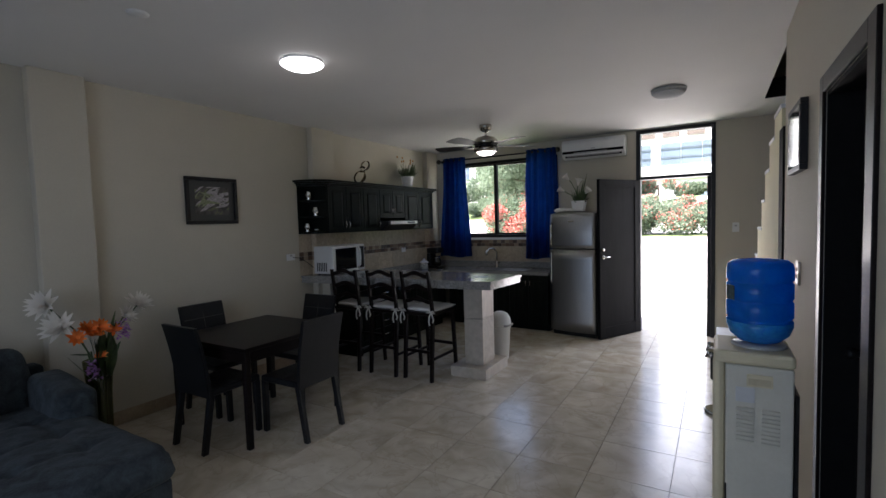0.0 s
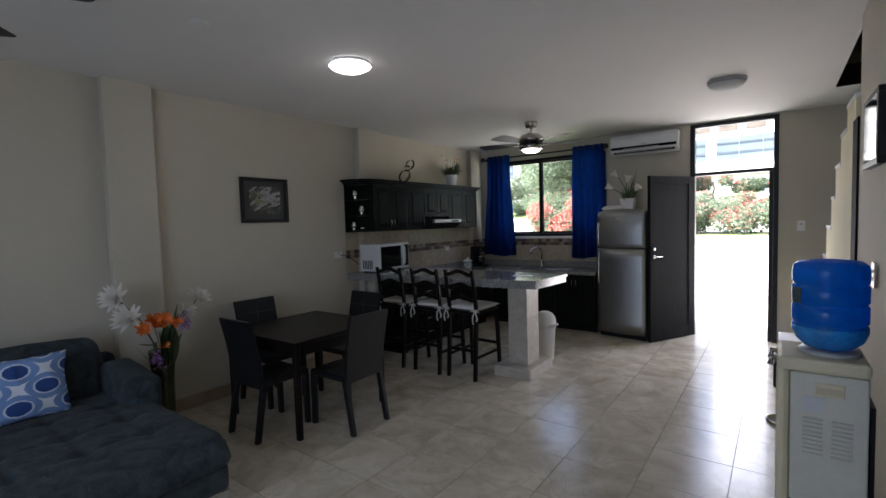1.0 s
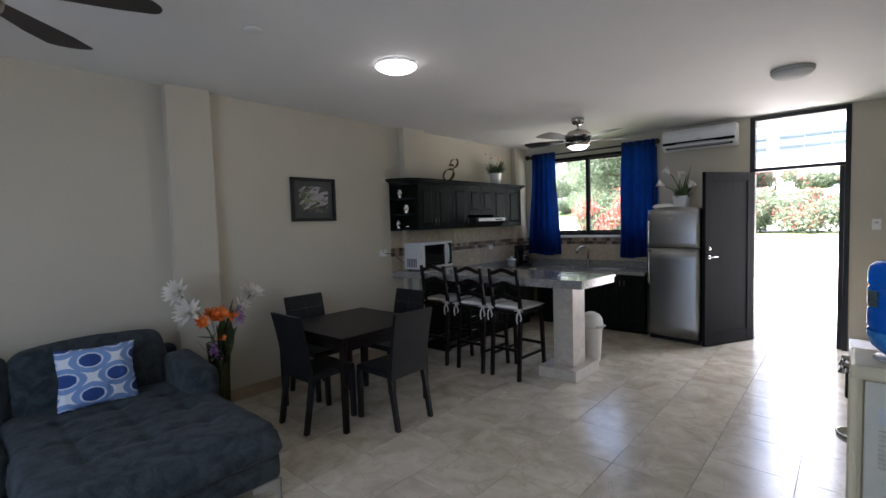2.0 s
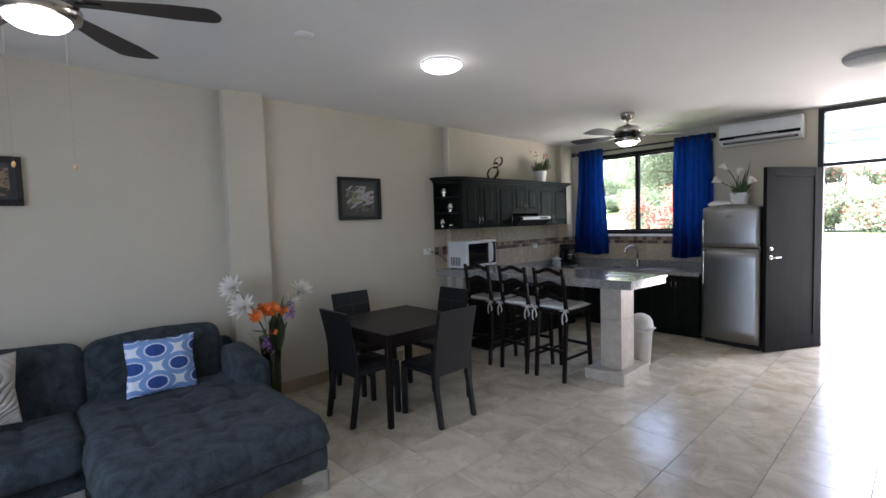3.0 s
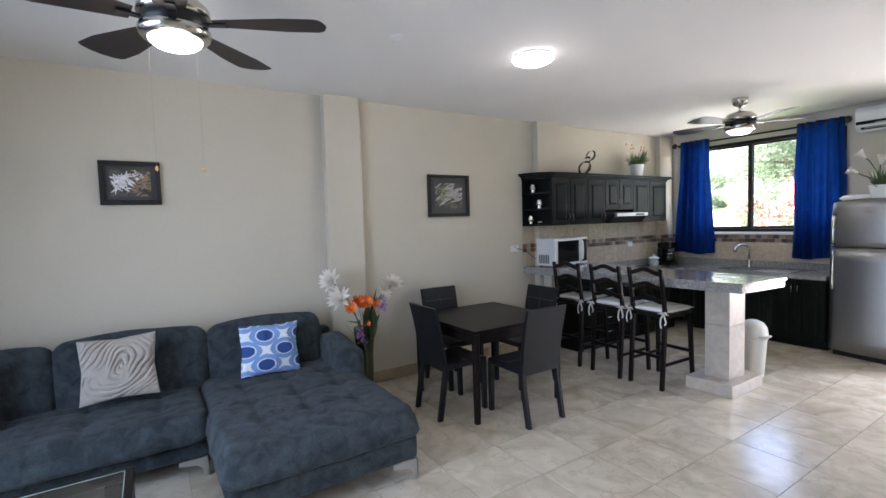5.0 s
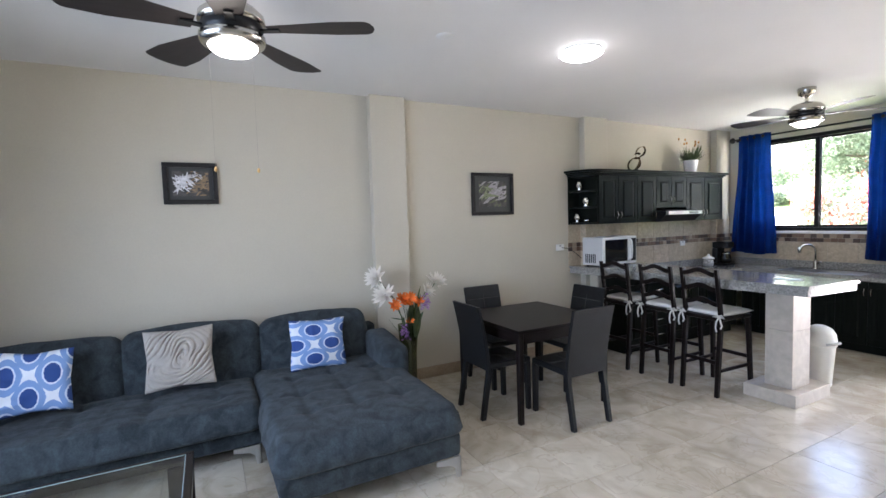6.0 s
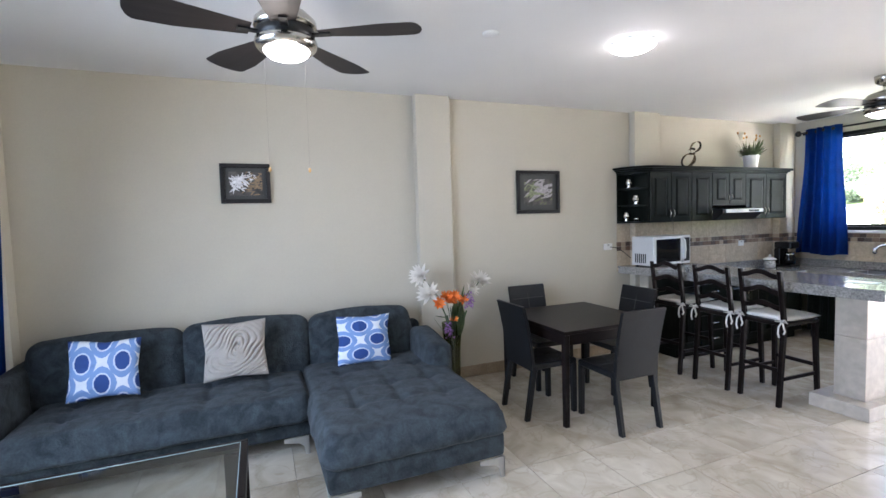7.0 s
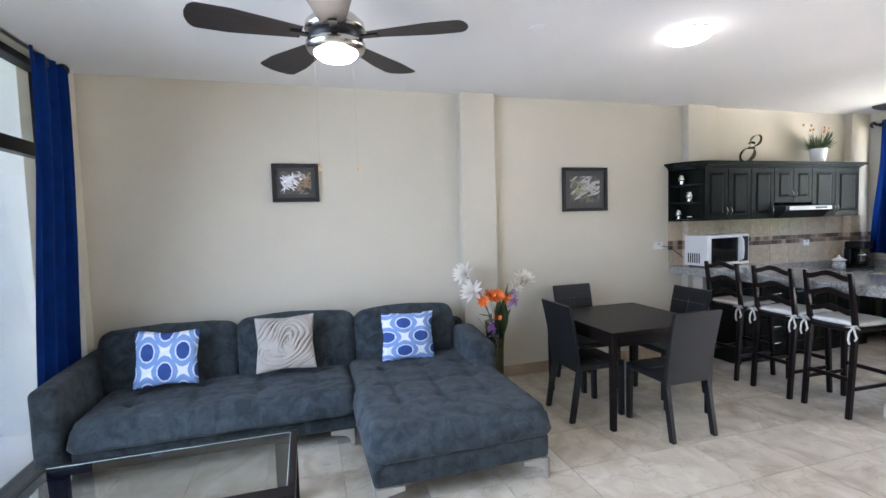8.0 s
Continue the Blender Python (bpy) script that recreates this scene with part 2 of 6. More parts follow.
def merge(bm, one):
    if bm is None:
        return one
    data = bpy.data.meshes.new("joined")
    one.to_mesh(data)
    bm.from_mesh(data)
    bpy.data.meshes.remove(data)
    one.free()
    return bm


def span(x0, x1, y0, y1, z0, z1, bevel=0.0, bm=None):
    return box(x1 - x0, y1 - y0, z1 - z0, ((x0 + x1) / 2, (y0 + y1) / 2, (z0 + z1) / 2), bevel, bm=bm)


def lathe(profile, n=24, bm=None, at=(0, 0, 0)):
    """A turned form: (radius, height) from bottom to top."""
    one = bmesh.new()
    rings = []
    for r, z in profile:
        rings.append([one.verts.new((r * math.cos(2 * math.pi * i / n), r * math.sin(2 * math.pi * i / n), z)) for i in range(n)] if r > 1e-6 else [one.verts.new((0, 0, z))])
    for a, b in zip(rings, rings[1:]):
        for i in range(n):
            j = (i + 1) % n
            if len(a) == 1 and len(b) > 1:
                one.faces.new((a[0], b[j], b[i]))
            elif len(b) == 1 and len(a) > 1:
                one.faces.new((a[i], a[j], b[0]))
            elif len(a) > 1:
                one.faces.new((a[i], a[j], b[j], b[i]))
    if len(rings[0]) > 1:
        one.faces.new(rings[0][::-1])
    if len(rings[-1]) > 1:
        one.faces.new(rings[-1])
    bmesh.ops.recalc_face_normals(one, faces=one.faces)
    for face in one.faces:
        face.smooth = True
    bmesh.ops.translate(one, vec=at, verts=one.verts)
    return merge(bm, one)


def tube(points, radius, n=8, bm=None, end=None):
    """A round bar along points; end: the radius at its far end."""
    one = bmesh.new()
    pts = [Vector(p) for p in points]
    rings = []
    for k, p in enumerate(pts):
        way = (pts[min(k + 1, len(pts) - 1)] - pts[max(k - 1, 0)]).normalized()
        side = way.orthogonal().normalized() if abs(way.z) > 0.9 else way.cross(Vector((0, 0, 1))).normalized()
        up = side.cross(way).normalized()
        rad = radius if end is None else radius + (end - radius) * k / (len(pts) - 1)
        rings.append([one.verts.new(p + rad * (math.cos(2 * math.pi * i / n) * side + math.sin(2 * math.pi * i / n) * up)) for i in range(n)])
    for a, b in zip(rings, rings[1:]):
        for i in range(n):
            one.faces.new((a[i], a[(i + 1) % n], b[(i + 1) % n], b[i]))
    one.faces.new(rings[0])
    one.faces.new(rings[-1])
    bmesh.ops.recalc_face_normals(one, faces=one.faces)
    for face in one.faces:
        face.smooth = len(face.verts) == 4
    return merge(bm, one)


def bar(p, q, sx, sy, bm=None, top=None):
    """A square bar from p to q, sx by sy thick; top: its thickness at q in parts of that at p."""
    one = bmesh.new()
    k = top or 1.0
    lo = [one.verts.new((p[0] + a * sx / 2, p[1] + b * sy / 2, p[2])) for a, b in ((-1, -1), (1, -1), (1, 1), (-1, 1))]
    hi = [one.verts.new((q[0] + a * sx * k / 2, q[1] + b * sy * k / 2, q[2])) for a, b in ((-1, -1), (1, -1), (1, 1), (-1, 1))]
    one.faces.new(lo[::-1])
    one.faces.new(hi)
    for i in range(4):
        one.faces.new((lo[i], lo[(i + 1) % 4], hi[(i + 1) % 4], hi[i]))
    bmesh.ops.bevel(one, geom=one.edges[:], offset=min(sx, sy) * 0.12, segments=1, affect="EDGES")
    return merge(bm, one)


def fold_depth(u, v, folds, ph):
    """How far cloth stands out at u across and v down: soft pleats of uneven width, deeper towards the hem."""
    a = folds * 2 * math.pi * (u + 0.05 * math.sin(6.3 * u + ph[1]) + 0.015 * v * math.sin(11 * u + ph[2]))
    wave = math.sin(a + ph[0])
    pleat = math.copysign(abs(wave) ** 0.75, wave) + 0.22 * math.sin(2 * a + ph[2] + 1.5 * v)
    return (0.55 + 0.45 * v) * pleat * (0.72 + 0.28 * math.sin(9 * u + ph[3] + 0.8 * v))


def sheet(width, height, folds, depth, thick=0.004, nx=130, nz=22, seed=1, flare=0.25, lean=0.0, push=0.0):
    """Hanging cloth; push sets the hem back. Spans x from 0 to width, hangs from z 0 down."""
    rnd = random.Random(seed)
    ph = [rnd.uniform(0, 6.28) for _ in range(4)]
    one = bmesh.new()
    grid = []
    for k in range(nz + 1):
        v = k / nz
        row = []
        for i in range(nx + 1):
            u = i / nx
            spread = 1 + flare * v ** 1.4
            y = depth * fold_depth(u, v, folds, ph)
            sway = 0.010 * math.sin(6 * v + ph[1]) * (2 * u - 1) * min(1, 3 * v)
            row.append(one.verts.new(((u - 0.5) * width * spread + width / 2 + lean * v + sway, y - push * v * v * (3 - 2 * v), -height * v - 0.014 * math.sin(7 * u + ph[1]) * v - 0.10 * y * v)))
        grid.append(row)
    for a, b in zip(grid, grid[1:]):
        for i in range(nx):
            one.faces.new((a[i], a[i + 1], b[i + 1], b[i]))
    bmesh.ops.solidify(one, geom=one.faces[:], thickness=thick)
    for f in one.faces:
        f.smooth = True
    spots = [(width * u, depth * fold_depth(u, 0.02, folds, ph)) for u in ((k + 0.25) / folds for k in range(folds))]
    return one, spots


def puff(sx, sy, sz, nx=14, ny=14, power=0.35, bm=None, at=(0, 0, 0), rot=None, pinch=0.0):
    """A stuffed pad lying flat: thick in the middle, thin at its seam."""
    one = bmesh.new()
    for side in (1, -1):
        grid = []
        for i in range(nx + 1):
            row = []
            for j in range(ny + 1):
                u, v = 2 * i / nx - 1, 2 * j / ny - 1
                k = max(0.0, (1 - u * u) * (1 - v * v)) ** power
                w = 1 - pinch * (1 - abs(u)) * abs(v) ** 4
                h = 1 - pinch * (1 - abs(v)) * abs(u) ** 4
                row.append(one.verts.new((u * sx / 2 * h, v * sy / 2 * w, side * sz / 2 * k)))
            grid.append(row)
        for a, b in zip(grid, grid[1:]):
            for j in range(ny):
                one.faces.new((a[j], a[j + 1], b[j + 1], b[j])).smooth = True
    bmesh.ops.remove_doubles(one, verts=one.verts, dist=1e-4)
    bmesh.ops.recalc_face_normals(one, faces=one.faces)
    if rot:
        bmesh.ops.rotate(one, matrix=Euler([radians(a) for a in rot]).to_matrix(), verts=one.verts)
    bmesh.ops.translate(one, vec=at, verts=one.verts)
    return merge(bm, one)


def mesh_of(name, bm, mat):
    data = bpy.data.meshes.new(name)
    bm.to_mesh(data)
    bm.free()
    for m in mat if isinstance(mat, (list, tuple)) else [mat]:
        data.materials.append(m)
    return data


def part(name, bm, mat, parent, label=""):
    ob = new(name, mesh_of(name, bm, mat))
    ob.parent = parent
    return tagged(ob, label)


def thing(name, m, label, category, group=""):
    ob = new(name)
    ob.empty_display_size = 0.1
    ob.matrix_basis = m
    return tagged(ob, label, category, group)


def setting(name, bm, mat, label="", category=""):
    return tagged(new(name, mesh_of(name, bm, mat)), label or name.replace("_", " "), category or name.split("_")[0], kind="structure")


# ---- structure ----
T = 0.16
floor = setting("floor", span(W - T, R + 1.2, S - 0.3, D + T, -0.12, -0.008), GROUT, "beige marbled ceramic tile floor", "floor")
bm = span(W - T, R + 0.03, S - 0.3, D + T, H, H + 0.2)
span(R + 0.03, R + 1.3, 6.06, D + T, H, H + 0.2, bm=bm)
ceiling = setting("ceiling", bm, CEIL, "smooth white painted ceiling", "ceiling")
setting("wall_west", span(W - T, W, S - 0.3, D + T, 0, H), PAINT, "plain greige painted wall", "wall")
# north wall with the window and the door
WX0, WX1, WZ0, WZ1 = -4.12, -2.14, 1.345, 2.60
DX0, DX1, DZ = -1.03, -0.077, 2.80
bm = span(W, WX0, D, D + T, 0, H)
span(WX0, WX1, D, D + T, 0, WZ0, bm=bm)
span(WX0, WX1, D, D + T, WZ1, H, bm=bm)
span(WX1, DX0, D, D + T, 0, H, bm=bm)
span(DX0, DX1, D, D + T, DZ, H, bm=bm)
span(DX1, R + 1.2, D, D + T, 0, H, bm=bm)
setting("wall_north", bm, PAINT, "greige painted wall with window and doorway", "wall")
# east wall with a doorway
EY0, EY1, EZ = 1.97, 2.64, 2.118
bm = span(R, R + T, S - 0.3, EY0, 0, 5.2)
span(R, R + T, EY1, 4.0, 0, 5.2, bm=bm)
span(R, R + T, EY0, EY1, EZ, 5.2, bm=bm)
setting("wall_east", bm, PAINT, "greige painted wall with a dark doorway", "wall")
# stepped parapet of the stair
bm = bmesh.new()
STEPS = ((4.22, 4.68, 2.36), (4.68, 5.07, 2.20), (5.07, 5.47, 1.98), (5.47, 5.82, 1.72), (5.82, 6.31, 1.44), (6.31, 6.70, 1.12), (6.70, D, 0.85))
for y0, y1, z in STEPS:
    span(R, R + 0.12, y0, y1, 0, z, bm=bm)
setting("wall_stair_parapet", bm, YELLOWLIT, "stepped stair parapet wall, the stairwell's yellow light in its colour", "wall")
for y0, y1, z in STEPS:
    setting("trim_step_cap", span(R - 0.006, R + 0.126, y0 - 0.006, y1, z, z + 0.03, 0.003), WHITEWALL, "white cap on the stepped parapet", "trim")
setting("trim_stair", span(R - 0.012, R + T, 4.0, 4.22, 0, 2.2), MATTBLACK, "black wooden post at the stair", "trim")
bm = span(R + 1.2, R + 1.36, S - 0.3, D + T, 0, 5.2)
span(R, R + 1.36, S - 0.46, S - 0.3, 0, 5.2, bm=bm)
span(R, R + 1.36, D, D + T, H, 5.2, bm=bm)
span(R, R + 1.36, S - 0.46, D + T, 5.2, 5.3, bm=bm)
span(R + 0.03, R + 0.1, S - 0.3, D, H + 0.2, 5.2, bm=bm)
setting("wall_stairwell", bm, PAINT, "enclosing walls of the stairwell", "wall")
# added sheet that darkens the lit edge of the ceiling slab
setting("trim_stair_opening", span(R + 0.035, R + 1.19, 6.044, 6.058, H, H + 0.2), DARKWOOD, "dark sheet added over the lit slab edge of the stair opening", "trim")
# south wall with the sliding door
SX0, SX1, SZ = -4.24, -0.35, 2.81
bm = span(W, SX0, S - 0.3, S, 0, H)
span(SX1, R, S - 0.3, S, 0, H, bm=bm)
span(SX0, SX1, S - 0.3, S, SZ, H, bm=bm)
setting("wall_south", bm, PAINT, "greige painted wall round a wide sliding door", "wall")
# columns on the west wall
for y0, y1 in ((1.48, 1.83), (4.15, 4.53), (6.72, D)):
    setting("column", span(W, W + 0.09, y0, y1, 0, H, 0.006), PAINT, "shallow painted column", "column")


# ---- openings ----
def window_unit(name, x0, x1, z0, z1, y, label):
    """A two-leaf sliding window in a dark frame, facing south."""
    w = thing(name, pose(0, 0, 0), label, "window")
    w["kind"] = "structure"
    bm = span(x0, x1, y - 0.03, y + 0.05, z0, z0 + 0.045, 0.004)
    span(x0, x1, y - 0.03, y + 0.05, z1 - 0.045, z1, 0.004, bm=bm)
    span(x0, x0 + 0.04, y - 0.03, y + 0.05, z0 + 0.045, z1 - 0.045, 0.004, bm=bm)
    span(x1 - 0.04, x1, y - 0.03, y + 0.05, z0 + 0.045, z1 - 0.045, 0.004, bm=bm)
    part("window_frame", bm, BLACKPLASTIC, w)
    xm = -3.19
    for a, b, dy in ((x0 + 0.04, xm + 0.02, 0.0), (xm - 0.02, x1 - 0.04, 0.025)):
        sash = bmesh.new()
        yy = y + dy
        span(a, b, yy - 0.01, yy + 0.01, z0 + 0.046, z0 + 0.075, bm=sash)
        span(a, b, yy - 0.01, yy + 0.01, z1 - 0.075, z1 - 0.046, bm=sash)
        span(a, a + 0.05, yy - 0.01, yy + 0.01, z0 + 0.075, z1 - 0.075, bm=sash)
        span(b - 0.05, b, yy - 0.01, yy + 0.01, z0 + 0.075, z1 - 0.075, bm=sash)
        s = part("sash", sash, BLACKPLASTIC, w)
        p = part("pane", span(a + 0.03, b - 0.03, yy - 0.003, yy + 0.003, z0 + 0.07, z1 - 0.07), GLASS, s)
        p.visible_shadow = False
    return w


window_unit("window_1", WX0, WX1, WZ0, WZ1, D + 0.06, "dark framed sliding kitchen window")
setting("trim_sill", span(WX0 - 0.03, WX1 + 0.03, D - 0.03, D + 0.03, WZ0 - 0.035, WZ0 - 0.003, 0.004), WHITEWALL, "pale window sill", "sill")


def front_door():
    """The entrance: frame, transom light and the leaf, which stands open."""
    f = thing("door_1", pose(0, 0, 0), "dark wooden entrance doorway, its door standing open", "door")
    f["kind"] = "structure"
    bm = span(DX0, DX0 + 0.055, D - 0.02, D + 0.11, 0, DZ, 0.004)
    span(DX1 - 0.05, DX1, D - 0.02, D + 0.11, 0, DZ, 0.004, bm=bm)
    span(DX1 - 0.095, DX1 - 0.05, D + 0.03, D + 0.11, 0, 2.125, 0.004, bm=bm)
    span(DX0 + 0.055, DX1 - 0.05, D - 0.02, D + 0.11, DZ - 0.05, DZ, 0.004, bm=bm)
    span(DX0 + 0.055, DX1 - 0.05, D - 0.02, D + 0.11, 2.125, 2.165, 0.004, bm=bm)
    part("door_frame", bm, BLACKWOOD, f)
    p = part("transom_pane", span(DX0 + 0.05, DX1 - 0.045, D + 0.05, D + 0.056, 2.16, DZ - 0.045), GLASS, f)
    p.visible_shadow = False
    leaf = part("door_leaf", bmesh.new(), DOORWOOD, f, "black stained panelled wooden door")
    bm = bmesh.new()
    wd, th, ht = 0.83, 0.045, 2.12
    span(0, 0.11, -th, 0, 0.01, ht, 0.003, bm=bm)
    span(wd - 0.11, wd, -th, 0, 0.01, ht, 0.003, bm=bm)
    span(0.11, wd - 0.11, -th, 0, 0.01, 0.16, 0.003, bm=bm)
    span(0.11, wd - 0.11, -th, 0, ht - 0.10, ht, 0.003, bm=bm)
    span(0.11, wd - 0.11, -th + 0.008, -0.008, 0.16, ht - 0.10, bm=bm)
    bm.to_mesh(leaf.data)
    bm.free()
    leaf.matrix_basis = pose(DX0 + 0.05, D - 0.03, 0, 0, 0, 180 + 62)
    for side in (-0.052, 0.007):
        part("rosette", lathe([(0.026, 0), (0.026, 0.006), (0.02, 0.01), (0, 0.011)], 16), CHROME, leaf).matrix_basis = pose(wd - 0.055, side if side > 0 else side + 0.007, 1.10, 90 if side < 0 else -90, 0, 0)
        y = -th - 0.035 if side < 0 else 0.035
        bm = tube([(wd - 0.055, -th / 2 + (-0.02 if side < 0 else 0.02), 1.10), (wd - 0.055, y, 1.10), (wd - 0.08, y * 1.05, 1.10), (wd - 0.17, y, 1.098)], 0.009, 8)
        part("handle", bm, CHROME, leaf, "chrome lever handle")
        part("lock", lathe([(0.024, 0), (0.024, 0.012), (0.016, 0.02), (0, 0.021)], 16), CHROME, leaf, "chrome deadbolt").matrix_basis = pose(wd - 0.055, 0 if side > 0 else -th, 1.20, 90 if side < 0 else -90, 0, 0)


DOORWOOD = material("black_stained_door", (0.0125, 0.012, 0.0125), 0.62, vary=0.14, scale=3, fine=50, bump=0.05, stretch=(6, 6, 1), spec=0.06)
front_door()


def dark_door():
    f = thing("door_2", pose(0, 0, 0), "dark wooden door closed in a deep reveal", "door")
    f["kind"] = "structure"
    for y0, y1, z0 in ((EY1, EY1 + 0.07, 0), (EY0 - 0.09, EY0, 0), (EY0 + 0.0005, EY1 - 0.0005, EZ)):
        part("door_casing", span(R - 0.014, R, y0, y1, z0, EZ + 0.072, 0.003), DARKWOOD, f, "dark brown polished casing")
    bm = span(R + 0.001, R + T, EY1 - 0.02, EY1, 0, EZ, 0.002)
    span(R + 0.001, R + T, EY0, EY0 + 0.02, 0, EZ, 0.002, bm=bm)
    span(R + 0.001, R + T, EY0 + 0.02, EY1 - 0.02, EZ - 0.02, EZ, 0.002, bm=bm)
    part("door_frame", bm, MATTBLACK, f, "black painted jambs")
    leaf = part("door_leaf", span(R + 0.115, R + 0.155, EY0 + 0.022, EY1 - 0.022, 0.01, EZ - 0.022, 0.002), MATTBLACK, f)
    k = part("knob", lathe([(0.012, 0), (0.012, 0.02), (0.024, 0.035), (0.02, 0.05), (0, 0.055)], 16), BLACKPLASTIC, leaf)
    k.matrix_basis = pose(R + 0.115, EY1 - 0.09, 1.03, 0, -90, 0)


dark_door()


def sliding_door():
    f = thing("window_2", pose(0, 0, 0), "black framed sliding glass door to the terrace", "window")
    f["kind"] = "structure"
    y = S - 0.17
    bm = span(SX0, SX1, y - 0.06, y + 0.06, -0.006, 0.045, 0.004)
    span(SX0, SX1, y - 0.05, y + 0.05, SZ - 0.05, SZ, 0.004, bm=bm)
    span(SX0, SX1, y - 0.04, y + 0.04, 2.14, 2.235, 0.004, bm=bm)
    for x in (SX0 + 0.025, (SX0 * 2 + SX1) / 3, (SX0 + SX1 * 2) / 3, SX1 - 0.025):
        span(x - 0.025, x + 0.025, y - 0.04, y + 0.04, 0.045, 2.14, 0.004, bm=bm)
        span(x - 0.025, x + 0.025, y - 0.04, y + 0.04, 2.235, SZ - 0.05, 0.004, bm=bm)
    part("window_frame", bm, BLACKPLASTIC, f)
    step = (SX1 - SX0) / 3
    for k in range(3):
        for z0, z1 in ((0.04, 2.145), (2.23, SZ - 0.045)):
            p = part("pane", span(SX0 + k * step + 0.03, SX0 + (k + 1) * step - 0.03, y - 0.003, y + 0.003, z0, z1), GLASS, f)
            p.visible_shadow = False


sliding_door()


# ---- curtains ----
RODBRONZE = material("dark_bronze", (0.05, 0.042, 0.032), 0.4, 0.6, vary=0.2, bump=0.02)


def curtain_rod(name, x0, x1, y, z, label):
    r = thing(name, pose(0, y, z), label, "curtain rod")
    part("rod", tube([(x0, 0, 0), ((x0 + x1) / 2, 0, 0), (x1, 0, 0)], 0.012, 10), BLACKPLASTIC, r)
    for x in (x0, x1):
        s = -1 if x == x0 else 1
        part("finial", lathe([(0.014, 0), (0.034, 0.006), (0.04, 0.014), (0.04, 0.034), (0.03, 0.05), (0.018, 0.058), (0, 0.062)], 18), RODBRONZE, r).matrix_basis = pose(x, 0, 0, 0, 90 * s, 0)
        part("bracket", span(x - s * 0.04 - 0.01, x - s * 0.04 + 0.01, 0 if y > 0 else -0.034, 0.072 if y > 0 else 0, -0.03, 0.012), BLACKPLASTIC, r)


def curtain(x, y, z, width, height, folds, depth, seed, flare, lean, label, push=0.0):
    c = thing("curtain", pose(x, y, z), label, "curtain", "blue curtains")
    cloth, spots = sheet(width, height, folds, depth, seed=seed, flare=flare, lean=lean, push=push)
    cloth = part("cloth", cloth, BLUE, c)
    face = 1 if y < 0 else -1
    for ex, ey in spots:
        part("eyelet", lathe([(0.012, 0), (0.013, 0.003), (0.018, 0.004), (0.020, 0.002), (0.020, 0)], 16), RODBRONZE, cloth, "small metal eyelet").matrix_basis = pose(ex, ey + face * 0.006, -0.045, -90 * face, 0, 0)


curtain_rod("curtain_rod", -4.17, -2.14, D - 0.075, 2.655, "black metal curtain rod over the kitchen window")
curtain(-4.09, D - 0.128, 2.69, 0.42, 1.66, 4, 0.066, 3, 0.42, -0.01, "royal blue short curtain beside the kitchen window")
curtain(-2.60, D - 0.128, 2.69, 0.47, 1.67, 5, 0.066, 8, 0.20, 0.0, "royal blue short curtain beside the refrigerator")
curtain_rod("curtain_rod", -4.085, -0.3, S + 0.036, 2.765, "black metal curtain rod over the sliding door")
curtain(-4.055, S + 0.076, 2.748, 0.49, 2.70, 4, 0.045, 5, 0.27, -0.10, "royal blue floor length curtain at the sliding door", 0.135)


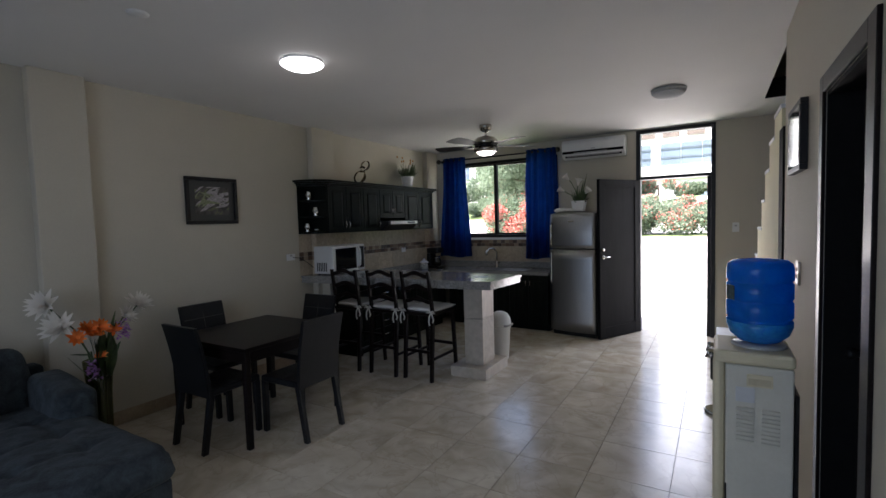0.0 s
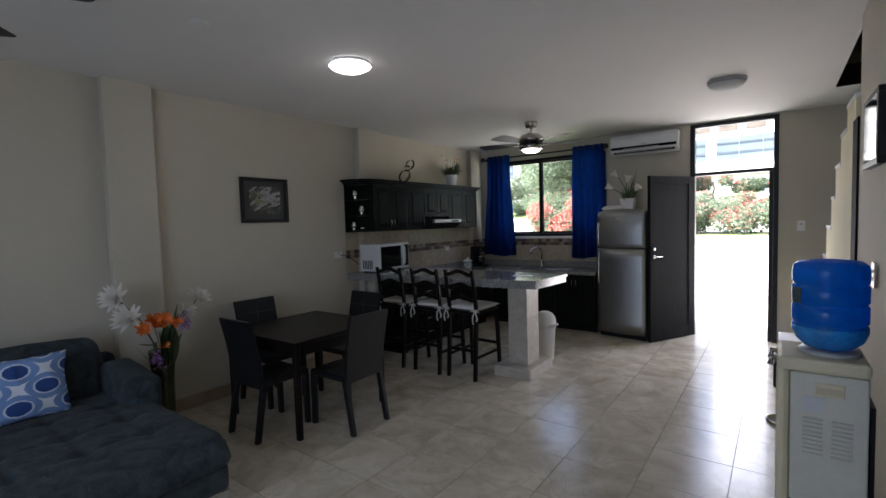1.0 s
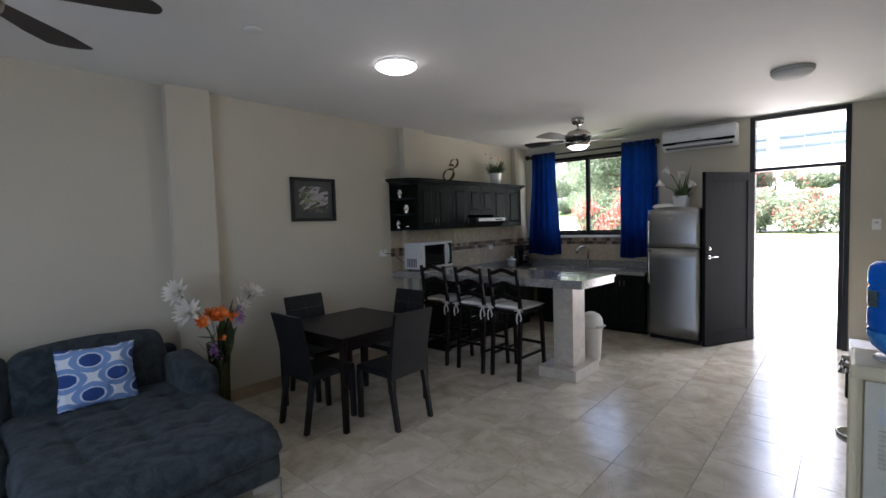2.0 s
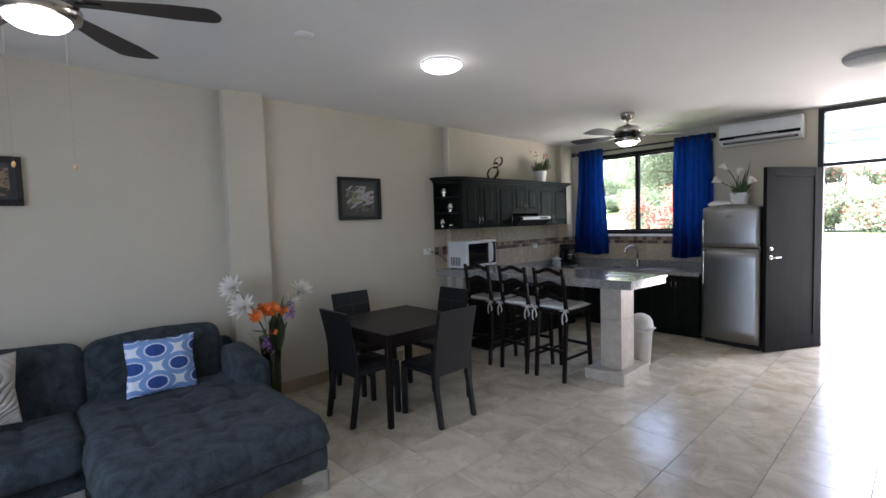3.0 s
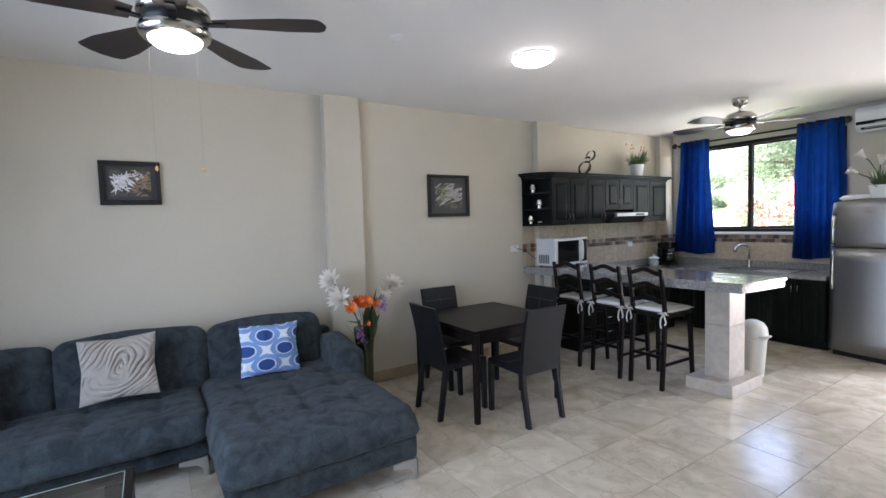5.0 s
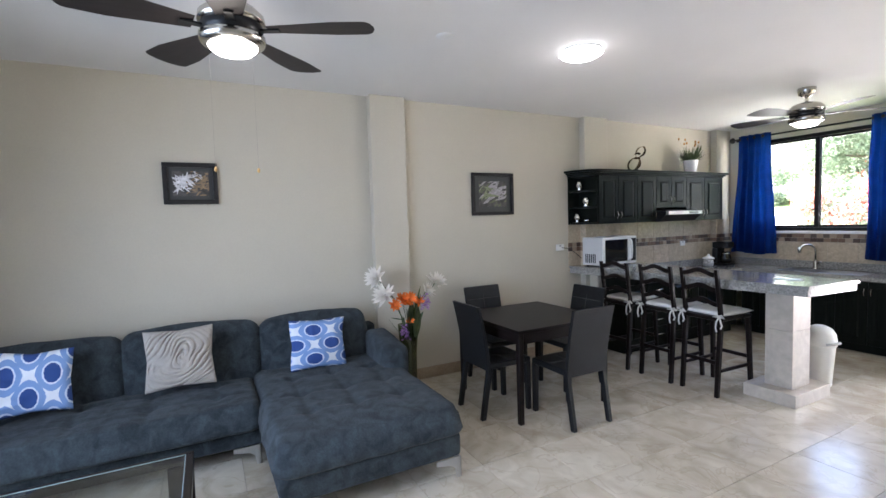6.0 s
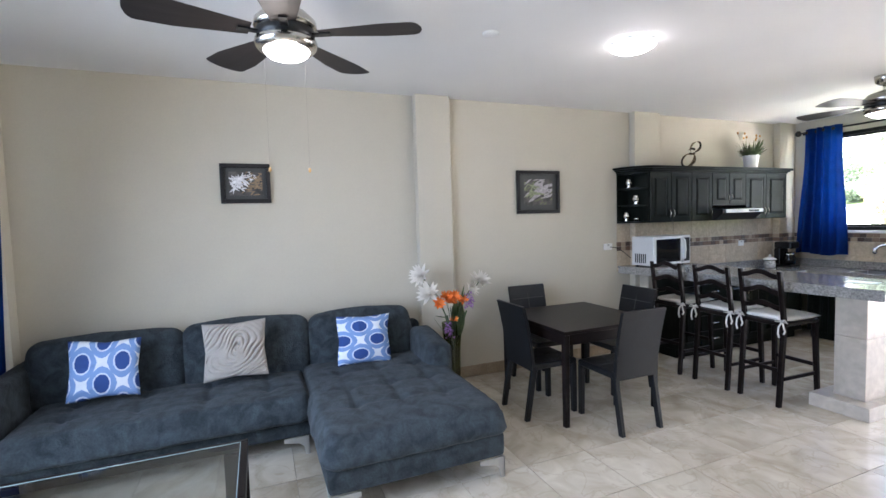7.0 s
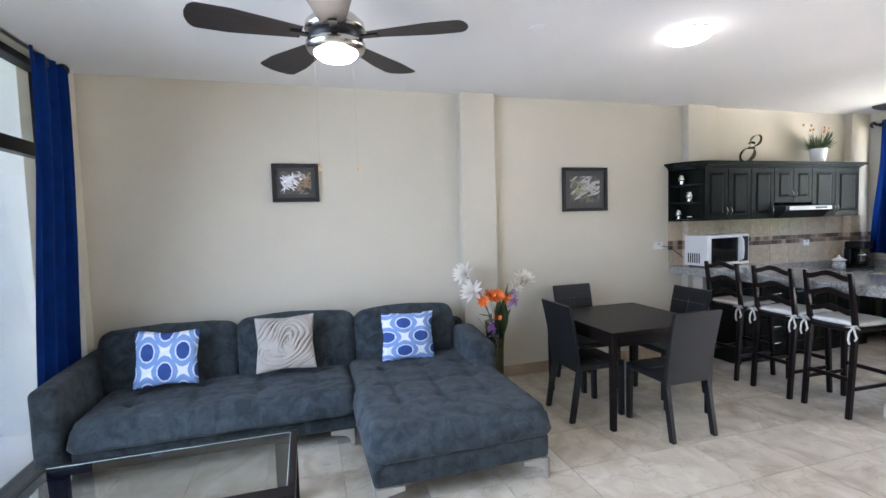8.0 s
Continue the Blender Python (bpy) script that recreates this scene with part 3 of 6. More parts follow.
# ---- living corner ----
def pillow_pad(sx, sy, sz, tufts=(), r=0.055, corner=0.085):
    """An upholstered pad with rounded corners and edges, its middle at 0; tufts pull the top in."""
    nx, ny = max(4, int(sx / 0.02)), max(4, int(sy / 0.02))
    one = bmesh.new()
    grid = []
    for i in range(nx + 1):
        row = []
        for j in range(ny + 1):
            x, y = sx * (i / nx - 0.5), sy * (j / ny - 0.5)
            cx, cy = max(0.0, abs(x) - (sx / 2 - corner)), max(0.0, abs(y) - (sy / 2 - corner))
            away = math.hypot(cx, cy)
            if cx > 0 and cy > 0 and away > corner:
                x -= math.copysign(cx * (1 - corner / away), x)
                y -= math.copysign(cy * (1 - corner / away), y)
                away = corner
            d = corner - away if cx > 0 and cy > 0 else min(sx / 2 - abs(x), sy / 2 - abs(y))
            z = sz
            if d < r:
                z -= r * (1 - math.sqrt(max(0.0, 1 - (1 - d / r) ** 2)))
            z -= 0.014 * max(0.0, 1 - d / 0.30) ** 2
            for tx, ty in tufts:
                q = (x - tx) ** 2 + (y - ty) ** 2
                z -= 0.024 * math.exp(-q / 0.002) + 0.013 * math.exp(-min((x - tx) ** 2, (y - ty) ** 2) / 0.0004) * math.exp(-q / 0.022)
            z += 0.007 * noise.noise(Vector((x * 4 + sx, y * 4, 1.7)))
            z += 0.005 * (1 - abs(noise.noise(Vector((x * 12 + sx, y * 7, 4.2))))) ** 6
            row.append(one.verts.new((x, y, z - sz / 2)))
        grid.append(row)
    for a, b in zip(grid, grid[1:]):
        for j in range(ny):
            one.faces.new((a[j], b[j], b[j + 1], a[j + 1]))
    for level, out in ((0.02, 0.008), (-sz * 0.22, 0.014), (-sz / 2 + 0.022, 0.006), (-sz / 2, -0.016)):
        rim = [e for e in one.edges if e.is_boundary]
        geom = bmesh.ops.extrude_edge_only(one, edges=rim)["geom"]
        for v in geom:
            if isinstance(v, bmesh.types.BMVert):
                way = Vector((v.co.x - max(-sx / 2 + corner, min(sx / 2 - corner, v.co.x)), v.co.y - max(-sy / 2 + corner, min(sy / 2 - corner, v.co.y)), 0))
                if way.length > 1e-6:
                    v.co += way.normalized() * (out + 0.004 * noise.noise(v.co * 7))
                v.co.z = level
    bmesh.ops.contextual_create(one, geom=[e for e in one.edges if e.is_boundary])
    bmesh.ops.remove_doubles(one, verts=one.verts, dist=1e-4)
    bmesh.ops.recalc_face_normals(one, faces=one.faces)
    for fc in one.faces:
        fc.smooth = True
    return one


def soft_box(sx, sy, sz, r, bulge=0.02, seed=0):
    """An upholstered block: rounded edges and slightly swollen faces."""
    one = bmesh.new()
    bmesh.ops.create_cube(one, size=1)
    bmesh.ops.scale(one, vec=(sx, sy, sz), verts=one.verts)
    bmesh.ops.bevel(one, geom=one.edges[:], offset=r, segments=4, profile=0.5, affect="EDGES")
    bmesh.ops.subdivide_edges(one, edges=[e for e in one.edges if e.calc_length() > 0.08], cuts=6, use_grid_fill=True)
    for v in one.verts:
        u, w, t = v.co.x / sx * 2, v.co.y / sy * 2, v.co.z / sz * 2
        s = bulge
        v.co.x += s * u * (1 - w * w) * (1 - t * t)
        v.co.y += s * w * (1 - u * u) * (1 - t * t)
        v.co.z += s * t * (1 - u * u) * (1 - w * w)
        v.co += v.co.normalized() * (0.003 + 0.25 * bulge) * noise.noise(v.co * 5 + Vector((seed, 0, 0)))
    for fc in one.faces:
        fc.smooth = True
    return one


def sofa():
    s = thing("sectional_sofa", pose(0, 0, 0), "charcoal blue suede sectional sofa with a tufted chaise", "sofa")
    def put(name, bm, at, rot=(0, 0, 0), label="", mat=SUEDE):
        p = part(name, bm, mat, s, label)
        p.matrix_basis = pose(*at, *rot)
        return p
    # base frames
    put("base", soft_box(0.82, 1.76, 0.12, 0.025, 0.004), (-3.83, -0.53, 0.190))
    put("base", soft_box(1.69, 1.09, 0.155, 0.03, 0.004, 2), (-3.43, 0.88, 0.2085), label="chaise base")
    # seats
    tufts = [(tx, ty) for tx in (-0.06, 0.2) for ty in (-0.6, -0.2, 0.2, 0.6)]
    put("seat_cushion", pillow_pad(0.90, 1.74, 0.19, tufts), (-3.82, -0.53, 0.355), label="long tufted seat cushion")
    tufts = [(tx, ty) for tx in (-0.25, 0.10, 0.42) for ty in (-0.3, 0.0, 0.3)]
    put("chaise_cushion", pillow_pad(1.66, 1.10, 0.185, tufts), (-3.41, 0.88, 0.377), label="deep tufted chaise cushion")
    # back and its cushions
    put("back", soft_box(0.14, 2.86, 0.50, 0.04, 0.006, 3), (-4.27, 0.0, 0.44))
    for y, w, h in ((-0.99, 0.93, 0.475), (-0.06, 0.90, 0.50), (0.85, 0.86, 0.475)):
        put("back_cushion", soft_box(0.19, w, h, 0.07, 0.034, y), (-4.10, y, 0.612), (0, -9, 0))
    # arms
    put("arm", soft_box(0.98, 0.145, 0.55, 0.04, 0.012, 5), (-3.86, -1.51, 0.408), (0, 1.5, 0), label="long padded arm")
    put("arm", soft_box(0.57, 0.20, 0.42, 0.05, 0.014, 6), (-3.785, 1.37, 0.44), (0, 6, 0), label="short padded arm")
    for x, y, sx, sy in ((-2.588, 1.418, -1, -1), (-2.588, 0.342, -1, 1), (-3.423, 0.32, -1, -1), (-3.385, -1.56, -1, 1), (-4.2, 1.39, 1, -1), (-4.2, -1.57, 1, 1)):
        # a corner leg: two tapering plates that meet in a narrow foot
        bm = bmesh.new()
        line = [(0, 0), (0.028, 0), (0.040, 0.062), (0.07, 0.086), (0.17, 0.104), (0.17, 0.131), (0, 0.131)]
        for along in ("x", "y"):
            one = bmesh.new()
            rows = []
            for t in (0.0, 0.006):
                rows.append([one.verts.new((sx * a, sy * t, z) if along == "x" else (sx * t, sy * a, z)) for a, z in line])
            one.faces.new(rows[0])
            one.faces.new(rows[1][::-1])
            for i in range(len(line)):
                j = (i + 1) % len(line)
                one.faces.new((rows[0][i], rows[0][j], rows[1][j], rows[1][i]))
            bmesh.ops.recalc_face_normals(one, faces=one.faces)
            merge(bm, one)
        put("leg", bm, (x, y, 0), label="bent satin metal plate leg", mat=SATIN)


sofa()


def ogee_print(name, ground, ring, core):
    """Printed cotton: pointed ovals with dark cores on a pale ground, in staggered rows."""
    m = material(name, ground, 0.85, vary=0.05, scale=10, fine=260, bump=0.1)
    n, l = m.node_tree.nodes, m.node_tree.links
    b = n["Principled BSDF"]
    co, wob, mix, sep = n.new("ShaderNodeTexCoord"), n.new("ShaderNodeTexNoise"), n.new("ShaderNodeVectorMath"), n.new("ShaderNodeSeparateXYZ")
    wob.inputs["Scale"].default_value, wob.inputs["Detail"].default_value, wob.inputs["Roughness"].default_value = 60, 4, 0.7
    l.new(co.outputs["Object"], wob.inputs["Vector"])
    mix.operation = "MULTIPLY_ADD"
    mix.inputs[1].default_value = (0.016, 0.014, 0.0)
    l.new(wob.outputs["Color"], mix.inputs[0])
    l.new(co.outputs["Object"], mix.inputs[2])
    l.new(mix.outputs[0], sep.inputs[0])

    def maths(op, a, c):
        k = n.new("ShaderNodeMath")
        k.operation = op
        for i, v in enumerate((a, c)):
            if isinstance(v, (int, float)):
                k.inputs[i].default_value = v
            else:
                l.new(v, k.inputs[i])
        return k.outputs[0]

    def cell(axis, pitch, shift):
        f = maths("FRACT", maths("ADD", maths("MULTIPLY", sep.outputs[axis], 1 / pitch), shift), 0)
        return maths("ABSOLUTE", maths("MULTIPLY", maths("SUBTRACT", f, 0.5), pitch), 0)

    def oval(u, v, a, c, p):
        return maths("LESS_THAN", maths("ADD", maths("POWER", maths("MULTIPLY", u, 1 / a), p), maths("POWER", maths("MULTIPLY", v, 1 / c), p)), 1.0)
    old = b.inputs["Base Color"].links[0].from_socket
    cells = [(cell("X", 0.222, s - 0.027), cell("Y", 0.28, s + 0.31)) for s in (0.0, 0.5)]
    for a, c, p, colour in ((0.082, 0.114, 1.6, ring), (0.050, 0.072, 2.0, (0.60, 0.66, 0.78)), (0.041, 0.060, 2.1, core)):
        mask = maths("MAXIMUM", *[oval(u, v, a, c, p) for u, v in cells])
        blend = n.new("ShaderNodeMix")
        blend.data_type = "RGBA"
        blend.inputs["B"].default_value = (*colour, 1)
        l.new(mask, blend.inputs["Factor"])
        l.new(old, blend.inputs["A"])
        old = blend.outputs["Result"]
    l.new(old, b.inputs["Base Color"])
    return m


PRINT = ogee_print("blue_oval_print", (0.72, 0.75, 0.80), (0.19, 0.31, 0.58), (0.022, 0.065, 0.24))
TAUPE = material("taupe_linen", (0.36, 0.325, 0.285), 0.9, vary=0.10, scale=8, fine=240, bump=0.12)


def throw_pillow(at, rot, mat, label, ridges=False, spin=0):
    t = thing("throw_pillow", pose(*at) @ pose(0, 0, 0, 90, 0, 90) @ pose(0, 0, 0, *rot) @ pose(0, 0, 0, 0, 0, spin), label, "pillow", "pillows on the sofa")
    n = 130 if ridges else 34
    bm = puff(0.44, 0.42, 0.15, n, n, 0.42, pinch=0.09) if ridges else puff(0.415 if not spin else 0.40, 0.395 if not spin else 0.445, 0.15, n, n, 0.42, pinch=0.08)
    for v in bm.verts:
        x, y = v.co.x - 0.01, v.co.y - 0.015
        v.co.z += 0.006 * noise.noise(v.co * 9 + Vector((at[1] * 7, 0, 0)))
        if not ridges:
            v.co.z += 0.010 * (1 - abs(noise.noise(Vector((x * 5 + y * 4 + at[1], y * 9 - x * 3, 2.2))))) ** 5 * min(1, abs(v.co.z) / 0.03)
            v.co.y += 0.010 * noise.noise(Vector((x * 6, at[1], y * 2)))
        if ridges and v.co.z > 0.004:
            # a gathered rosette: uneven folds that wind round the middle
            x, y = x + 0.06 * noise.noise(Vector((x * 6, y * 6, 0.5))), y + 0.06 * noise.noise(Vector((x * 6, y * 6, 9.5)))
            p, q = 0.707 * (x + y), 0.707 * (y - x)
            r, a = math.hypot(p * 0.8, q * 1.3), math.atan2(q, p)
            w = 0.5 + 0.5 * math.sin(2 * math.pi * (r / 0.031) - a)
            fade = 0.45 + 1.3 * noise.noise(Vector((p * 7, q * 14, 3.1)))
            v.co.z -= 0.022 * (1 - w) ** 3 * max(0.0, min(1, fade)) * min(1, v.co.z / 0.03)
            v.co.z += 0.006 * noise.noise(Vector((p * 18, q * 40, 7.7))) * min(1, v.co.z / 0.03)
    part("cover", bm, mat, t)
    return t


throw_pillow((-3.83, -0.955, 0.68), (-14, 3, -2), PRINT, "white cotton pillow with blue oval print")
throw_pillow((-3.83, -0.145, 0.705), (-15, -2, 1), TAUPE, "taupe linen pillow with swirling ridges", True)
throw_pillow((-3.86, 0.825, 0.655), (-13, 1, -2), PRINT, "white cotton pillow with blue oval print on the chaise", spin=90)


def coffee_table():
    t = thing("coffee_table", pose(-2.55, -0.68, 0), "dark wooden coffee table with an inset glass top", "table")
    x0, x1, y0, y1, h = -0.345, 0.345, -0.622, 0.622, 0.42
    part("rail", span(x0, x0 + 0.03, y0, y1, h - 0.055, h, 0.004), DARKWOOD, t)
    part("rail", span(x1 - 0.09, x1, y0, y1, h - 0.055, h, 0.004), DARKWOOD, t)
    for a, b in ((y0, y0 + 0.035), (y1 - 0.035, y1)):
        part("rail", span(x0 + 0.0305, x1 - 0.0905, a, b, h - 0.055, h, 0.004), DARKWOOD, t)
    for a in (x0 + 0.004, x1 - 0.054):
        for b in (y0 + 0.004, y1 - 0.124):
            part("leg", span(a, a + 0.05, b, b + 0.12, 0, h - 0.0555, 0.004), DARKWOOD, t)
    part("glass_top", span(x0 + 0.031, x1 - 0.091, y0 + 0.036, y1 - 0.036, h - 0.008, h - 0.001, 0.001), TABLEGLASS, t, "clear glass top")
    part("glass_edge", span(x0 + 0.031, x0 + 0.034, y0 + 0.036, y1 - 0.036, h - 0.0008, h + 0.0012), GLASSEDGE, t, "pale polished glass edge")
    part("glass_edge", span(x0 + 0.034, x1 - 0.091, y1 - 0.039, y1 - 0.036, h - 0.0008, h + 0.0012), GLASSEDGE, t, "pale polished glass edge")


GLASSEDGE = material("glass_edge", (0.36, 0.46, 0.46), 0.12, vary=0.05, bump=0)
coffee_table()


# ---- framed pictures ----
PRINTDARK = material("dark_print", (0.035, 0.032, 0.03), 0.4, vary=0.5, scale=18, fine=60, bump=0, tint=(0.10, 0.09, 0.08))
INK = {n: material(n + "_ink", c, 0.4, vary=0.3, scale=40, fine=120, bump=0) for n, c in (("white", (0.66, 0.65, 0.66)), ("brown", (0.24, 0.16, 0.085)), ("green", (0.21, 0.235, 0.13)), ("mauve", (0.33, 0.30, 0.31)), ("olive", (0.11, 0.12, 0.06)))}


def strokes(w, h, count, middle, reach, length, width, seed, lean=None):
    """Printed strokes on a picture of w by h: petals out of one middle, or blades that share a lean."""
    rnd = random.Random(seed)
    bm = bmesh.new()
    for k in range(count):
        a = rnd.uniform(0, 6.28) if lean is None else radians(lean) + rnd.gauss(0, 0.35)
        y0 = middle[0] + rnd.gauss(0, reach) * (0.35 if lean is None else 1)
        z0 = middle[1] + rnd.gauss(0, reach) * (0.35 if lean is None else 1)
        n, ln, wd, sag = 5, length * rnd.uniform(0.5, 1.2), width * rnd.uniform(0.5, 1.3), rnd.uniform(-0.25, 0.25)
        rows = []
        for i in range(n + 1):
            v = i / n
            y, z = y0 + ln * v * math.cos(a) - sag * ln * v * v * math.sin(a), z0 + ln * v * math.sin(a) + sag * ln * v * v * math.cos(a)
            t = wd / 2 * math.sin(math.pi * min(0.97, 0.06 + 0.92 * v))
            rows.append([bm.verts.new((0.0004 + 0.000004 * k, max(-w / 2, min(w / 2, y + s * t * -math.sin(a))), max(-h / 2, min(h / 2, z + s * t * math.cos(a))))) for s in (-1, 1)])
        for p, q in zip(rows, rows[1:]):
            bm.faces.new((p[0], p[1], q[1], q[0]))
    return bm


MAT = material("dark_mat", (0.05, 0.05, 0.047), 0.7, vary=0.08)


def picture(y0, y1, z0, z1, look_of, label):
    p = thing("framed_picture", pose(W + 0.004, (y0 + y1) / 2, (z0 + z1) / 2), label, "picture")
    w, h, f = y1 - y0, z1 - z0, 0.035
    bm = span(0, 0.03, -w / 2, w / 2, h / 2 - f, h / 2, 0.004)
    span(0, 0.03, -w / 2, w / 2, -h / 2, -h / 2 + f, 0.004, bm=bm)
    span(0, 0.03, -w / 2, -w / 2 + f, -h / 2 + f, h / 2 - f, 0.004, bm=bm)
    span(0, 0.03, w / 2 - f, w / 2, -h / 2 + f, h / 2 - f, 0.004, bm=bm)
    part("frame", bm, BLACKWOOD, p)
    part("mat", span(0.004, 0.010, -w / 2 + f, w / 2 - f, -h / 2 + f, h / 2 - f), MAT, p, "dark grey mat")
    part("photograph", span(0.010, 0.013, -w * 0.33, w * 0.33, -h * 0.30, h * 0.30), PRINTDARK, p, "dark printed photograph")
    pw, ph = w * 0.66, h * 0.60
    for n, (ink, *rest) in enumerate(look_of):
        part("printed_shape", strokes(pw, ph, *rest), INK[ink], p).location = (0.0131 + 0.0004 * n, 0, 0)


picture(-0.215, 0.175, 1.81, 2.14, (("brown", 70, (0.05, 0.0), 0.05, 0.05, 0.012, 3, 30), ("white", 16, (0.03, 0.05), 0.08, 0.04, 0.010, 9), ("white", 46, (-0.06, 0.005), 0.08, 0.07, 0.014, 4)), "black framed print of pale blossoms on the wall")
picture(2.605, 3.142, 1.665, 2.12, (("olive", 30, (0.0, 0.0), 0.10, 0.12, 0.02, 5, 35), ("mauve", 22, (-0.05, 0.0), 0.07, 0.19, 0.030, 6, 28), ("mauve", 16, (0.06, 0.02), 0.06, 0.09, 0.018, 10), ("green", 8, (-0.14, -0.03), 0.05, 0.20, 0.020, 7, 25), ("green", 4, (-0.14, 0.04), 0.03, 0.16, 0.018, 8, -38)), "black framed print of slender leaves on the wall")


# ---- dining set ----
def dining_table():
    t = thing("dining_table", pose(-3.43, 2.63, 0), "espresso brown wooden dining table", "table")
    w = 0.95
    part("tabletop", box(w, w, 0.03, (0, 0, 0.735), 0.005), DARKWOOD, t)
    for a, b, sx, sy in ((0, 1, w - 0.12, 0.02), (0, -1, w - 0.12, 0.02), (1, 0, 0.02, w - 0.12), (-1, 0, 0.02, w - 0.12)):
        part("apron", box(sx, sy, 0.085, (a * (w / 2 - 0.03), b * (w / 2 - 0.03), 0.6775), 0.002), DARKWOOD, t)
    for a in (-1, 1):
        for b in (-1, 1):
            part("leg", bar((a * (w / 2 - 0.028), b * (w / 2 - 0.028), 0), (a * (w / 2 - 0.026), b * (w / 2 - 0.026), 0.72), 0.042, 0.042, top=1.15), DARKWOOD, t)


dining_table()


def dining_chair(m, label):
    """Faces +y: a leatherette seat and a tall, slightly bowed back."""
    c = thing("dining_chair", m, label, "chair", "chairs round the dining table")
    w, d, h = 0.41, 0.42, 0.455
    part("seat", box(w, d, 0.05, (0, 0.02, h - 0.025), 0.016, 3), LEATHER, c)
    bm = bmesh.new()
    n = 12
    rows = []
    for k in range(n + 1):
        v = k / n
        z = 0.40 + 0.525 * v
        y = -d / 2 + 0.02 - 0.085 * v ** 1.6
        th = 0.034 - 0.008 * v
        ww = w / 2 * (1.0 + 0.035 * v)
        rows.append([bm.verts.new((s * ww, y + t, z)) for s, t in ((-1, -th / 2), (1, -th / 2), (1, th / 2), (-1, th / 2))])
    for a, b in zip(rows, rows[1:]):
        for i in range(4):
            bm.faces.new((a[i], a[(i + 1) % 4], b[(i + 1) % 4], b[i]))
    bm.faces.new(rows[0][::-1])
    bm.faces.new(rows[-1])
    bmesh.ops.recalc_face_normals(bm, faces=bm.faces)
    bmesh.ops.bevel(bm, geom=[e for e in bm.edges if abs(e.verts[0].co.x - e.verts[1].co.x) < 0.02], offset=0.008, segments=2, affect="EDGES")
    part("backrest", bm, LEATHER, c)
    for a in (-1, 1):
        part("leg", bar((a * (w / 2 - 0.022), -d / 2 - 0.035, 0), (a * (w / 2 - 0.022), -d / 2 + 0.035, h - 0.04), 0.036, 0.042, top=1.1), LEATHER, c)
        part("leg", bar((a * (w / 2 - 0.022), d / 2 - 0.0, 0), (a * (w / 2 - 0.022), d / 2 - 0.005, h - 0.04), 0.040, 0.040, top=1.1), LEATHER, c)
    bm = bmesh.new()
    tube([(0, -d / 2 + 0.05, h + 0.001), (0, 0, h + 0.001), (0, d / 2, h + 0.001)], 0.0022, 5, bm=bm)
    tube([(-w / 2 + 0.02, 0.02, h + 0.001), (0, 0.02, h + 0.001), (w / 2 - 0.02, 0.02, h + 0.001)], 0.0022, 5, bm=bm)
    pts = []
    for k in range(7):
        v = k / 6
        pts.append((0, -d / 2 + 0.02 - 0.085 * v ** 1.6 + 0.0165 - 0.004 * v, 0.46 + 0.45 * v))
    tube(pts, 0.0022, 5, bm=bm)
    tube([(-w / 2 + 0.02, -d / 2 - 0.018, 0.80), (0, -d / 2 - 0.018, 0.80), (w / 2 - 0.02, -d / 2 - 0.018, 0.80)], 0.0022, 5, bm=bm)
    part("stitching", bm, STITCH, c, "pale stitched seams")
    return c


first = dining_chair(pose(-3.385, 2.215, 0, 0, 0, 0), "black leatherette dining chair pushed under the table")
copy_thing(first, pose(-2.925, 2.63, 0, 0, 0, 90))
copy_thing(first, pose(-3.92, 2.60, 0, 0, 0, -90))
copy_thing(first, pose(-3.50, 3.16, 0, 0, 0, 180))


